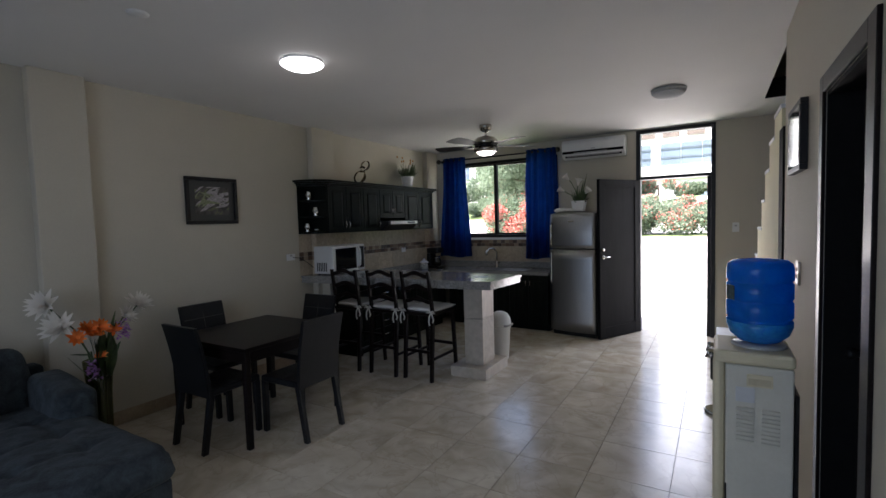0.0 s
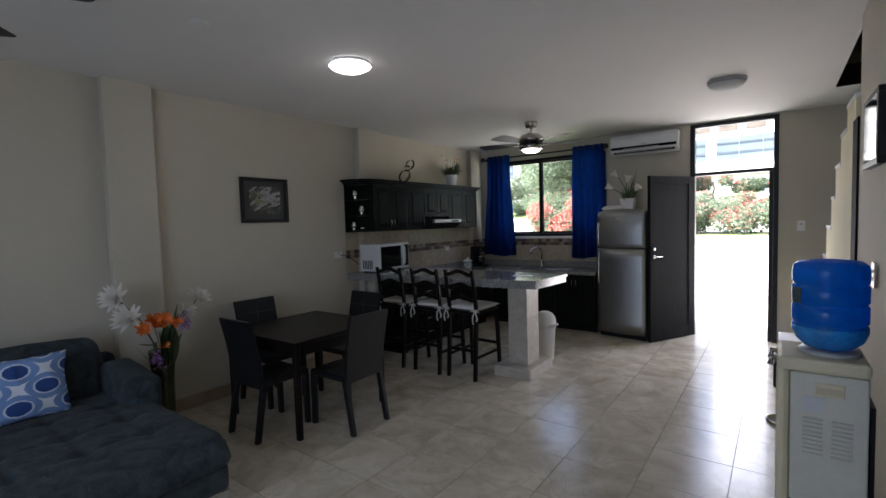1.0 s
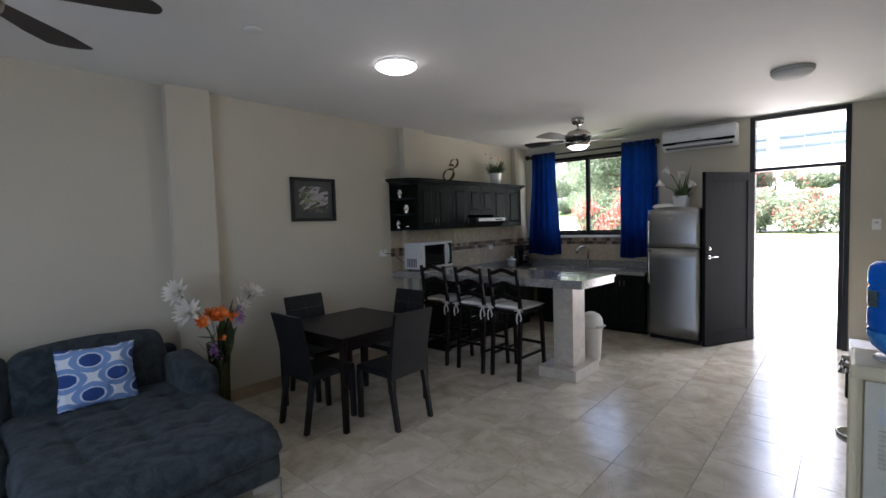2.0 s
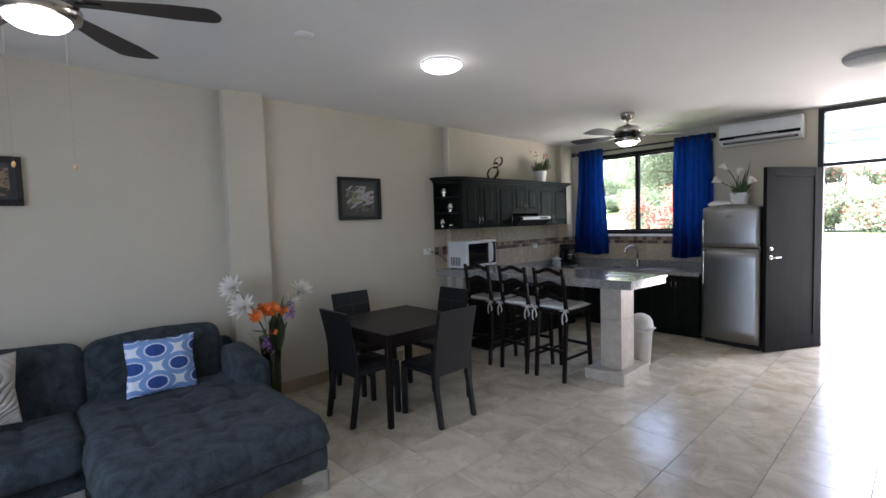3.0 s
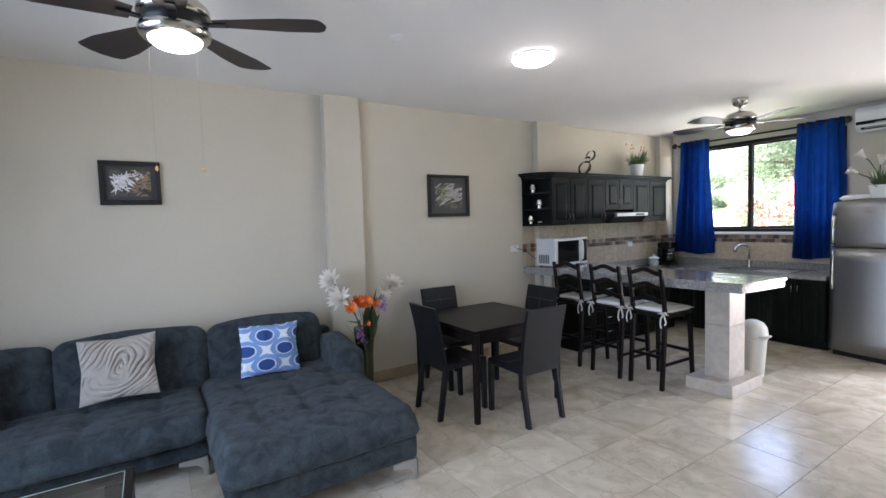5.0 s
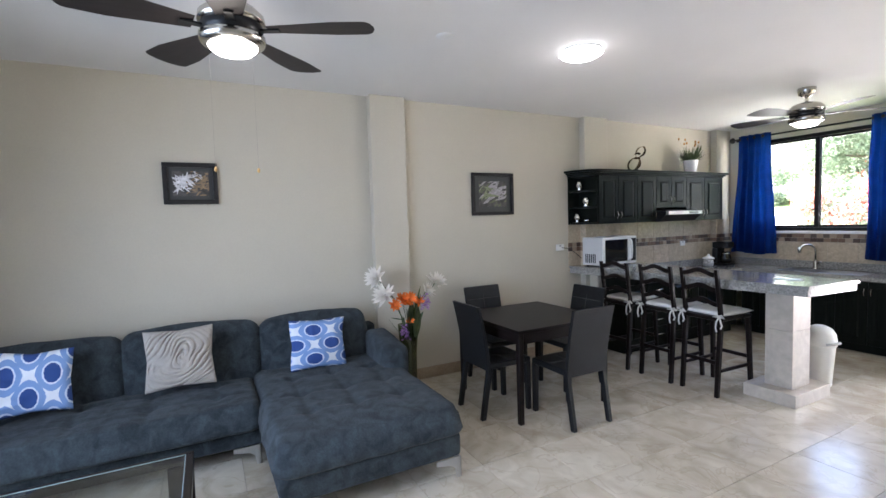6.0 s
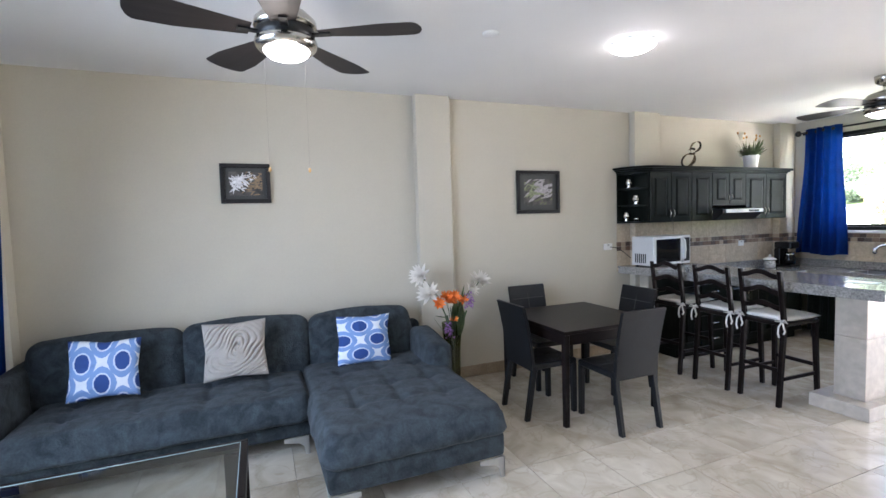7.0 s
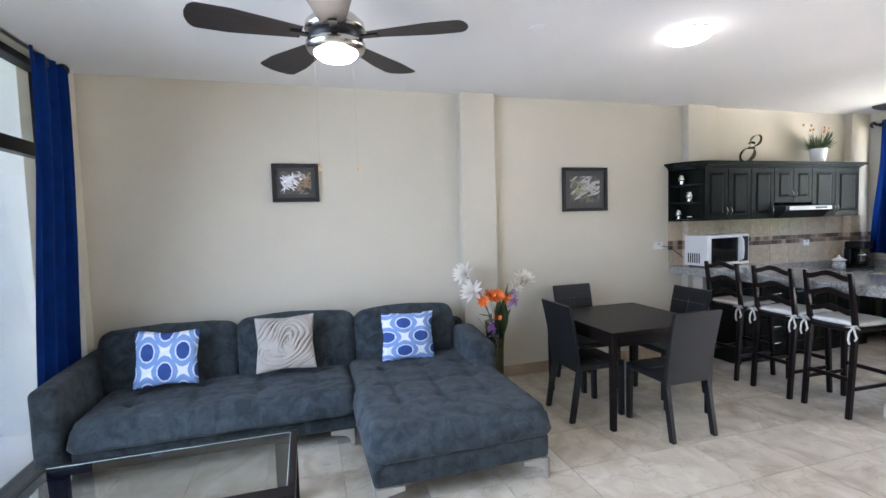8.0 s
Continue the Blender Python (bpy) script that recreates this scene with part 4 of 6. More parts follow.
# ---- bar ----
def bar_stool(m):
    """Faces +y: ladder back, cushion tied on."""
    s = thing("bar_stool", m, "dark wooden ladder-back bar stool with tied white cushion", "stool", "stools at the bar")
    w, d, h = 0.37, 0.42, 0.70
    for a in (-1, 1):
        bm = bar((a * (w / 2 - 0.018), -d / 2 - 0.03, 0), (a * (w / 2 - 0.018), -d / 2 + 0.02, h), 0.034, 0.038, top=1.1)
        bar((a * (w / 2 - 0.018), -d / 2 + 0.02, h), (a * (w / 2 - 0.018), -d / 2 - 0.045, 1.125), 0.036, 0.036, bm=bm, top=0.9)
        part("back_post", bm, DARKWOOD, s)
        part("leg", bar((a * (w / 2 - 0.005), d / 2 + 0.01, 0), (a * (w / 2 - 0.018), d / 2 - 0.02, h - 0.03), 0.034, 0.034, top=1.15), DARKWOOD, s)
        part("stretcher", bar((0, 0, -0.19), (0, 0, 0.19), 0.018, 0.028), DARKWOOD, s).matrix_basis = pose(a * (w / 2 - 0.015), 0, 0.23, 90, 0, 0)
    for y, z in ((d / 2 - 0.0, 0.30), (-d / 2 - 0.005, 0.30)):
        part("stretcher", span(-w / 2 + 0.02, w / 2 - 0.02, y - 0.009, y + 0.009, z - 0.016, z + 0.016, 0.002), DARKWOOD, s)
    part("seat", box(w + 0.01, d, 0.035, (0, 0, h - 0.015), 0.01), DARKWOOD, s)
    for z in (0.82, 0.95, 1.085):
        bm = bmesh.new()
        n = 14
        y = -d / 2 + 0.02 - 0.065 * (z - h) / 0.425
        rows = []
        for k in range(n + 1):
            u = 2 * k / n - 1
            x = u * (w / 2 - 0.03)
            c = 0.024 * (1 + math.cos(math.pi * min(1, abs(u) * 1.15))) / 2 + 0.006 * math.cos(u * 3.14)
            rows.append([bm.verts.new((x, y + t, z + c + q)) for t, q in ((-0.009, -0.02), (0.009, -0.02), (0.009, 0.02), (-0.009, 0.02))])
        for a, b in zip(rows, rows[1:]):
            for i in range(4):
                bm.faces.new((a[i], a[(i + 1) % 4], b[(i + 1) % 4], b[i]))
        bm.faces.new(rows[0][::-1])
        bm.faces.new(rows[-1])
        bmesh.ops.recalc_face_normals(bm, faces=bm.faces)
        part("back_slat", bm, DARKWOOD, s)
    c = part("cushion", puff(w + 0.03, d - 0.0, 0.06, 14, 14, 0.3, at=(0, 0.01, h + 0.026)), CUSHION, s, "thin white cotton cushion")
    for a in (-1, 1):
        bm = bmesh.new()
        x, y = a * (w / 2 - 0.005), -d / 2 - 0.02
        for dx, dz in ((0.028, -0.085), (-0.03, -0.12)):
            tube([(x, y, h + 0.02), (x + dx * 0.7, y - 0.012, h - 0.03), (x + dx, y - 0.008, h + dz * 0.7), (x + dx * 0.6, y - 0.01, h + dz)], 0.007, 6, bm=bm)
        tube([(x, y, h + 0.02), (x + a * 0.03, y - 0.02, h + 0.035), (x + a * 0.05, y - 0.015, h + 0.012), (x, y - 0.005, h + 0.016)], 0.006, 6, bm=bm)
        tube([(x, y, h + 0.02), (x - a * 0.03, y - 0.022, h + 0.038), (x - a * 0.05, y - 0.018, h + 0.014), (x, y - 0.008, h + 0.016)], 0.006, 6, bm=bm)
        tube([(x - a * 0.02, -d / 2 + 0.03, h + 0.02), (x, y - 0.005, h + 0.02)], 0.007, 6, bm=bm)
        part("tie", bm, CUSHION, s)
    return s


CUSHION = material("white_cotton", (0.70, 0.68, 0.64), 0.9, vary=0.07, scale=9, fine=200, bump=0.12)
first = bar_stool(pose(-2.69, 4.20, 0, 0, 0, -2))
copy_thing(first, pose(-3.135, 4.18, 0, 0, 0, 0))
copy_thing(first, pose(-3.63, 4.16, 0, 0, 0, 1))
BZ = 1.025


def bar_counter():
    b = thing("bar_counter", pose(0, 0, 0), "grey granite bar counter on a marble tiled post", "counter")
    line = [(W + 0.002, 3.955), (-1.945, 4.155), (-1.89, 4.84), (W + 0.002, 4.86)]
    inner = [(W + 0.002, 3.969), (-1.957, 4.168), (-1.904, 4.826), (W + 0.002, 4.846)]
    for name, outline, z0, z1, edge in (("countertop", line, BZ - 0.026, BZ, 0.006), ("edge_apron", inner, BZ - 0.085, BZ - 0.0265, 0.003)):
        one = bmesh.new()
        lo, hi = ([one.verts.new((x, y, z)) for x, y in outline] for z in (z0, z1))
        one.faces.new(lo[::-1])
        one.faces.new(hi)
        for i in range(4):
            one.faces.new((lo[i], lo[(i + 1) % 4], hi[(i + 1) % 4], hi[i]))
        bmesh.ops.bevel(one, geom=one.edges[:], offset=edge, segments=2, affect="EDGES")
        part(name, one, GRANITE, b)
    for z0, z1 in ((0.11, 0.60), (0.602, BZ - 0.086)):
        part("post_tile", span(-2.36, -2.145, 4.36, 4.64, z0, z1, 0.004), STONE, b)
    part("plinth", span(-2.47, -2.06, 4.235, 4.80, 0.0, 0.11, 0.006), STONE, b)
    part("pier", span(W + 0.002, W + 0.22, 4.22, 4.30, 0.0, BZ - 0.086, 0.004), PAINT, b, "painted wall pier")


bar_counter()


# ---- kitchen ----
KZ = 0.86


def raised_door(w, h):
    """A cabinet door in the yz plane, facing +x, with a raised panel."""
    bm = span(0, 0.018, 0.002, w - 0.002, 0.002, h - 0.002, 0.003)
    f = 0.055
    if w > 2.6 * f and h > 2.6 * f:
        one = bmesh.new()
        a = [one.verts.new((0.018, y, z)) for y, z in ((f, f), (w - f, f), (w - f, h - f), (f, h - f))]
        b = [one.verts.new((0.012, y, z)) for y, z in ((f + 0.01, f + 0.01), (w - f - 0.01, f + 0.01), (w - f - 0.01, h - f - 0.01), (f + 0.01, h - f - 0.01))]
        c = [one.verts.new((0.026, y, z)) for y, z in ((f + 0.035, f + 0.035), (w - f - 0.035, f + 0.035), (w - f - 0.035, h - f - 0.035), (f + 0.035, h - f - 0.035))]
        for p, q in ((a, b), (b, c)):
            for i in range(4):
                one.faces.new((p[i], p[(i + 1) % 4], q[(i + 1) % 4], q[i]))
        one.faces.new(c)
        for v in one.verts:
            v.co.x += 0.002
        bmesh.ops.recalc_face_normals(one, faces=one.faces)
        merge(bm, one)
    return bm


def arch_handle(length=0.09):
    pts = [(0.02 + 0.022 * math.sin(math.pi * k / 8), 0, length * (k / 8 - 0.5)) for k in range(9)]
    return tube(pts, 0.005, 8)


def wall_cabinet(y0, y1, z0, z1, doors, label):
    """Hangs on the west wall; doors: (from, to, handle side)."""
    c = thing("wall_cabinet", pose(W + 0.003, y0, z0), label, "cabinet", "wall cabinets over the counter")
    part("body", span(0, 0.305, 0.001, y1 - y0 - 0.001, 0, z1 - z0), CABWOOD, c)
    for a, b, side in doors:
        d = part("door", raised_door(b - a, z1 - z0), CABWOOD, c)
        d.matrix_basis = pose(0.308, a - y0, 0)
        k = part("handle", arch_handle(), NICKEL, d, "bent nickel handle")
        k.matrix_basis = pose(0.0, (0.03 if side == "l" else b - a - 0.03), 0.10)
    return c


CABWOOD = material("black_green_wood", (0.008, 0.010, 0.008), 0.35, vary=0.3, scale=4, fine=60, bump=0.03, stretch=(6, 6, 1), spec=0.09)
CZ0, CZ1 = 1.525, 2.10
wall_cabinet(4.13, 4.775, CZ0, CZ1, ((4.13, 4.4525, "r"), (4.4525, 4.775, "l")), "black raised-panel double wall cabinet")
wall_cabinet(4.775, 5.115, CZ0, CZ1, ((4.775, 5.115, "r"),), "black raised-panel single wall cabinet")
wall_cabinet(5.115, 5.70, 1.70, CZ1, ((5.115, 5.4075, "r"), (5.4075, 5.70, "l")), "short black wall cabinet over the range hood")
wall_cabinet(5.70, 6.48, CZ0, CZ1, ((5.70, 6.08, "r"), (6.08, 6.48, "l")), "black raised-panel wall cabinet by the window")


def quarter(r, y_far, n=10):
    """Outline of a quarter-round shelf from the wall to the cabinet's face."""
    return [(0, 0)] + [(r * math.sin(0.5 * math.pi * k / n), y_far - y_far * math.cos(0.5 * math.pi * k / n)) for k in range(n + 1)][1:] + [(0, y_far)]


def slab(outline, z0, z1, bm=None):
    one = bmesh.new()
    lo = [one.verts.new((x, y, z0)) for x, y in outline]
    hi = [one.verts.new((x, y, z1)) for x, y in outline]
    one.faces.new(lo[::-1])
    one.faces.new(hi)
    for i in range(len(lo)):
        j = (i + 1) % len(lo)
        one.faces.new((lo[i], lo[j], hi[j], hi[i]))
    bmesh.ops.recalc_face_normals(one, faces=one.faces)
    return merge(bm, one)


def end_shelf(y0, y1, label, mirrored=False):
    c = thing("corner_shelf", pose(W + 0.003, y0 if not mirrored else y1, CZ0) @ Matrix.Diagonal((1, -1 if mirrored else 1, 1, 1)), label, "shelf", "open end shelves")
    depth = y1 - y0
    for z in (0.0, 0.19, 0.38, CZ1 - CZ0 - 0.018):
        part("shelf", slab(quarter(0.31, depth), z, z + 0.018), CABWOOD, c)
    part("back", span(0, 0.012, 0.002, depth - 0.012, 0.018, CZ1 - CZ0 - 0.018), CABWOOD, c)
    part("side", span(0, 0.31, depth - 0.011, depth - 0.001, 0.0185, CZ1 - CZ0 - 0.0185), CABWOOD, c)


end_shelf(3.955, 4.13, "open quarter-round black end shelf with small silver ornaments")
end_shelf(6.48, 6.60, "open black end shelf by the window", True)
# crown over all units
bm = bmesh.new()
line = [(0.0, 3.90), (0.12, 3.905), (0.26, 3.97), (0.35, 4.09), (0.37, 4.16), (0.37, 6.54), (0.34, 6.60), (0.0, 6.64)]
for inset, z0, z1 in ((0.045, 0, 0.018), (0.025, 0.018, 0.036), (0.0, 0.036, 0.06)):
    slab([(max(0, x - inset), y + inset * (1 if y < 4.1 else -1 if y > 6.4 else 0)) for x, y in line], z0, z1, bm=bm)
crown = thing("cabinet_crown", pose(W + 0.003, 0, CZ1 + 0.001), "black moulded crown along the wall cabinets", "crown")
part("moulding", bm, CABWOOD, crown)


def ornament(x, y, z, profile, label, mat=None):
    o = thing("ornament", pose(x, y, z), label, "ornament", "silver ornaments on the shelf")
    part("body", lathe(profile, 18), mat or CHROME, o)
    return o


URN = [(0.028, 0), (0.034, 0.006), (0.022, 0.022), (0.042, 0.05), (0.044, 0.072), (0.028, 0.09), (0.036, 0.105), (0.026, 0.107)]
for dx, dy, sh, label in ((0.105, 0.09, 2, "small silver urn on the upper shelf"), (0.19, 0.11, 1, "small silver goblet on the middle shelf"), (0.07, 0.085, 0, "small silver pot on the lower shelf")):
    ornament(W + dx, 3.955 + dy, CZ0 + 0.0185 + 0.19 * sh, URN, label)
ornament(W + 0.18, 3.955 + 0.13, CZ0 + 0.0185, [(0.018, 0), (0.03, 0.012), (0.036, 0.03), (0.032, 0.04), (0.03, 0.039), (0, 0.02)], "shallow silver bowl on the lower shelf")


def range_hood():
    h = thing("range_hood", pose(W + 0.003, 5.115, 1.525), "slim black range hood with a steel front strip", "hood")
    one = bmesh.new()
    prof = [(0, 0.0), (0.36, 0.0), (0.46, 0.085), (0.46, 0.13), (0, 0.17)]
    lo = [one.verts.new((x, 0.002, z)) for x, z in prof]
    hi = [one.verts.new((x, 0.70, z)) for x, z in prof]
    one.faces.new(lo)
    one.faces.new(hi[::-1])
    for i in range(5):
        one.faces.new((lo[i], lo[(i + 1) % 5], hi[(i + 1) % 5], hi[i]))
    bmesh.ops.recalc_face_normals(one, faces=one.faces)
    part("body", one, BLACKPLASTIC, h)
    part("front_strip", span(0.461, 0.468, 0.05, 0.70, 0.086, 0.130, 0.002), WHITEPLASTIC, h, "pale steel control strip")
    part("control_panel", span(0.468, 0.470, 0.44, 0.62, 0.096, 0.118), BLACKPLASTIC, h)


range_hood()


def base_run():
    """Base cabinets along both walls, each unit a thing, and the worktops over them."""
    for y0, y1, drawers in ((4.62, 5.05, 4), (5.05, 5.65, 0), (5.65, 6.40, 0)):
        c = thing("base_cabinet", pose(W + 0.003, y0, 0), "black base cabinet with " + ("four drawers" if drawers else "panelled doors"), "cabinet", "base cabinets")
        part("body", span(0, 0.56, 0.001, y1 - y0 - 0.001, 0.10, KZ - 0.042), CABWOOD, c)
        part("toe_kick", span(0, 0.50, 0.001, y1 - y0 - 0.001, 0, 0.099), CABWOOD, c)
        n = drawers or 2
        for k in range(n):
            if drawers:
                h = (KZ - 0.15) / n
                d = part("drawer", span(0, 0.018, 0.005, y1 - y0 - 0.005, 0.003, h - 0.003, 0.003), CABWOOD, c)
                d.matrix_basis = pose(0.562, 0, 0.105 + k * h)
                part("handle", tube([(0.02, 0.15, h / 2), (0.042, 0.17, h / 2), (0.042, 0.26, h / 2), (0.02, 0.28, h / 2)], 0.006, 8), CHROME, d)
            else:
                w = (y1 - y0) / 2
                d = part("door", raised_door(w, KZ - 0.155), CABWOOD, c)
                d.matrix_basis = pose(0.562, k * w, 0.105)
                part("handle", arch_handle(), NICKEL, d).matrix_basis = pose(0, w - 0.03 if k == 0 else 0.03, KZ - 0.27)
    c = thing("base_cabinet", pose(W + 0.003, 4.302, 0), "plain black base cabinet closing the end under the bar", "cabinet", "base cabinets")
    part("body", span(0, 0.56, 0.001, 0.316, 0.10, BZ - 0.088, 0.003), CABWOOD, c)
    part("toe_kick", span(0, 0.50, 0.03, 0.316, 0, 0.099), CABWOOD, c)
    part("door", raised_door(0.30, KZ - 0.155), CABWOOD, c).matrix_basis = pose(0.562, 0.01, 0.105)
    for x0, x1 in ((-3.76, -3.30), (-3.30, -2.72), (-2.72, -2.13)):
        c = thing("base_cabinet", pose(x1, D - 0.004, 0, 0, 0, 180), "black base cabinet with panelled doors under the sink counter", "cabinet", "base cabinets")
        part("body", span(0.001, x1 - x0 - 0.001, 0, 0.56, 0.10, KZ - 0.042), CABWOOD, c)
        part("toe_kick", span(0.001, x1 - x0 - 0.001, 0, 0.50, 0, 0.099), CABWOOD, c)
        w = (x1 - x0) / 2
        for k in range(2):
            d = part("door", raised_door(w, KZ - 0.155), CABWOOD, c)
            d.matrix_basis = pose((k + 1) * w, 0.562, 0.105, 0, 0, 90)
            part("handle", arch_handle(), NICKEL, d).matrix_basis = pose(0, 0.03 if k == 0 else w - 0.03, KZ - 0.27)


base_run()


def worktop():
    c = thing("worktop", pose(0, 0, 0), "grey granite worktop along both walls with upstand", "worktop")
    bm = span(W + 0.003, W + 0.62, 4.862, D - 0.62, KZ - 0.04, KZ, 0.004)
    sx0, sx1, sy0, sy1 = -3.36, -2.92, D - 0.50, D - 0.14
    span(W + 0.003, sx0, D - 0.62, D - 0.003, KZ - 0.04, KZ, bm=bm)
    span(sx1, -2.115, D - 0.62, D - 0.003, KZ - 0.04, KZ, bm=bm)
    span(sx0, sx1, D - 0.62, sy0, KZ - 0.04, KZ, bm=bm)
    span(sx0, sx1, sy1, D - 0.003, KZ - 0.04, KZ, bm=bm)
    part("slab", bm, GRANITE, c)
    part("upstand", span(W + 0.003, -2.115, D - 0.022, D - 0.003, KZ + 0.001, KZ + 0.095, 0.003), GRANITE, c)
    part("upstand", span(W + 0.003, W + 0.022, 4.862, D - 0.0225, KZ + 0.001, KZ + 0.095, 0.003), GRANITE, c)
    s = thing("sink", pose((sx0 + sx1) / 2, (sy0 + sy1) / 2, KZ), "stainless steel kitchen sink let into the worktop", "sink")
    w, d = (sx1 - sx0) / 2, (sy1 - sy0) / 2
    one = bmesh.new()
    rings = []
    for k, z in ((1.06, 0.004), (0.99, 0.004), (0.96, -0.01), (0.90, -0.16), (0.2, -0.175)):
        rings.append([one.verts.new((a * w * k, b * d * k, z)) for a, b in ((-1, -1), (1, -1), (1, 1), (-1, 1))])
    for p, q in zip(rings, rings[1:]):
        for i in range(4):
            one.faces.new((p[i], p[(i + 1) % 4], q[(i + 1) % 4], q[i]))
    one.faces.new(rings[-1])
    bmesh.ops.recalc_face_normals(one, faces=one.faces)
    bmesh.ops.solidify(one, geom=one.faces[:], thickness=0.002)
    part("basin", one, STEEL, s)
    part("drainboard", span(0.24, 0.62, -d, d, 0.001, 0.006, 0.002), STEEL, s, "steel drainboard")
    f = thing("faucet", pose(-3.13, D - 0.10, KZ), "chrome high-arc kitchen faucet", "faucet")
    part("base", lathe([(0.032, 0), (0.032, 0.012), (0.024, 0.02), (0.023, 0.10), (0.015, 0.115)], 16), CHROME, f)
    pts = [(0, 0, 0.10)] + [(-0.055 + 0.055 * math.cos(a), -0.075 + 0.075 * math.cos(a), 0.23 + 0.085 * math.sin(a)) for a in [math.pi * k / 10 for k in range(10)]]
    part("spout", tube(pts, 0.012, 10), CHROME, f)
    part("spray_head", lathe([(0.012, 0), (0.022, 0.012), (0.022, 0.05), (0.012, 0.07)], 14), CHROME, f).matrix_basis = pose(-0.11, -0.15, 0.215, 0, 0, 0)
    part("lever", tube([(0, 0, 0.075), (0.03, -0.01, 0.08), (0.085, -0.02, 0.10)], 0.010, 8), CHROME, f)


worktop()


def microwave():
    m = thing("microwave", pose(-4.262, 4.09, BZ, 0, 0, 6) @ Matrix.Diagonal((0.88, 1.19, 1.05, 1)), "white microwave oven with a dark window on the bar", "microwave")
    part("body", span(0, 0.31, 0, 0.54, 0.012, 0.325, 0.006), GREYWHITE, m)
    part("front", span(0.311, 0.332, 0.0, 0.54, 0.012, 0.325, 0.008), WHITEPLASTIC, m)
    part("window", span(0.333, 0.337, 0.035, 0.385, 0.045, 0.295, 0.0015), BLACKGLASS, m, "black door glass")
    part("control_panel", span(0.333, 0.336, 0.445, 0.525, 0.04, 0.30), BLACKPLASTIC, m)
    part("handle", tube([(0.335, 0.415, 0.04), (0.365, 0.415, 0.075), (0.374, 0.415, 0.17), (0.365, 0.415, 0.265), (0.335, 0.415, 0.30)], 0.015, 10), WHITEPLASTIC, m)
    for k in range(6):
        part("vent_slot", span(0.05 + 0.03 * k, 0.066 + 0.03 * k, -0.0015, 0.002, 0.04, 0.14), BLACKPLASTIC, m)
    for a in (0.03, 0.26):
        for b in (0.05, 0.49):
            part("foot", lathe([(0.012, 0), (0.012, 0.013)], 10, at=(a, b, 0)), BLACKPLASTIC, m)


GREYWHITE = material("off_white_enamel", (0.60, 0.60, 0.59), 0.4, vary=0.04, bump=0.01)
microwave()


def coffee_maker():
    c = thing("coffee_maker", pose(-4.14, 6.66, KZ), "black drip coffee maker on the worktop", "coffee maker")
    part("base", span(-0.10, 0.13, -0.09, 0.09, 0, 0.035, 0.01), BLACKPLASTIC, c)
    part("tower", span(-0.10, -0.02, -0.09, 0.09, 0.036, 0.25, 0.012), BLACKPLASTIC, c)
    part("head", span(-0.10, 0.12, -0.09, 0.09, 0.25, 0.34, 0.018), BLACKPLASTIC, c)
    part("carafe", lathe([(0.05, 0.036), (0.068, 0.05), (0.07, 0.12), (0.05, 0.18), (0.052, 0.20)], 20, at=(0.05, 0, 0)), BLACKGLASS, c, "dark glass carafe")
    part("carafe_band", lathe([(0.056, 0.165), (0.058, 0.17), (0.056, 0.185)], 20, at=(0.05, 0, 0)), CHROME, c)


coffee_maker()


JARGLASS = material("sugar_filled_glass", (0.42, 0.42, 0.41), 0.08, vary=0.25, scale=30, bump=0, coat=0.6)


def sugar_jar():
    j = thing("lidded_jar", pose(-4.18, 6.40, KZ) @ Matrix.Diagonal((1.08, 1.08, 1.08, 1)), "lidded glass jar of white sugar on the worktop", "jar")
    part("jar", lathe([(0.045, 0), (0.060, 0.01), (0.064, 0.05), (0.056, 0.085), (0.048, 0.10)], 22), JARGLASS, j, "grey glass with a pale filling")
    part("band", lathe([(0.0485, 0.088), (0.058, 0.090), (0.058, 0.1), (0.0485, 0.1005)], 22), CHROME, j)
    part("lid", lathe([(0.072, 0.101), (0.074, 0.108), (0.035, 0.13), (0.012, 0.142), (0.015, 0.155), (0, 0.168)], 22), WHITEPOT, j)


sugar_jar()
p = thing("paper_leaflet", pose(-2.25, 4.50, BZ + 0.001, 0, 0, 12), "white folded leaflet lying on the bar", "leaflet")
part("sheet", box(0.20, 0.12, 0.004, (0, 0, 0.002), 0.001), WHITEPLASTIC, p)


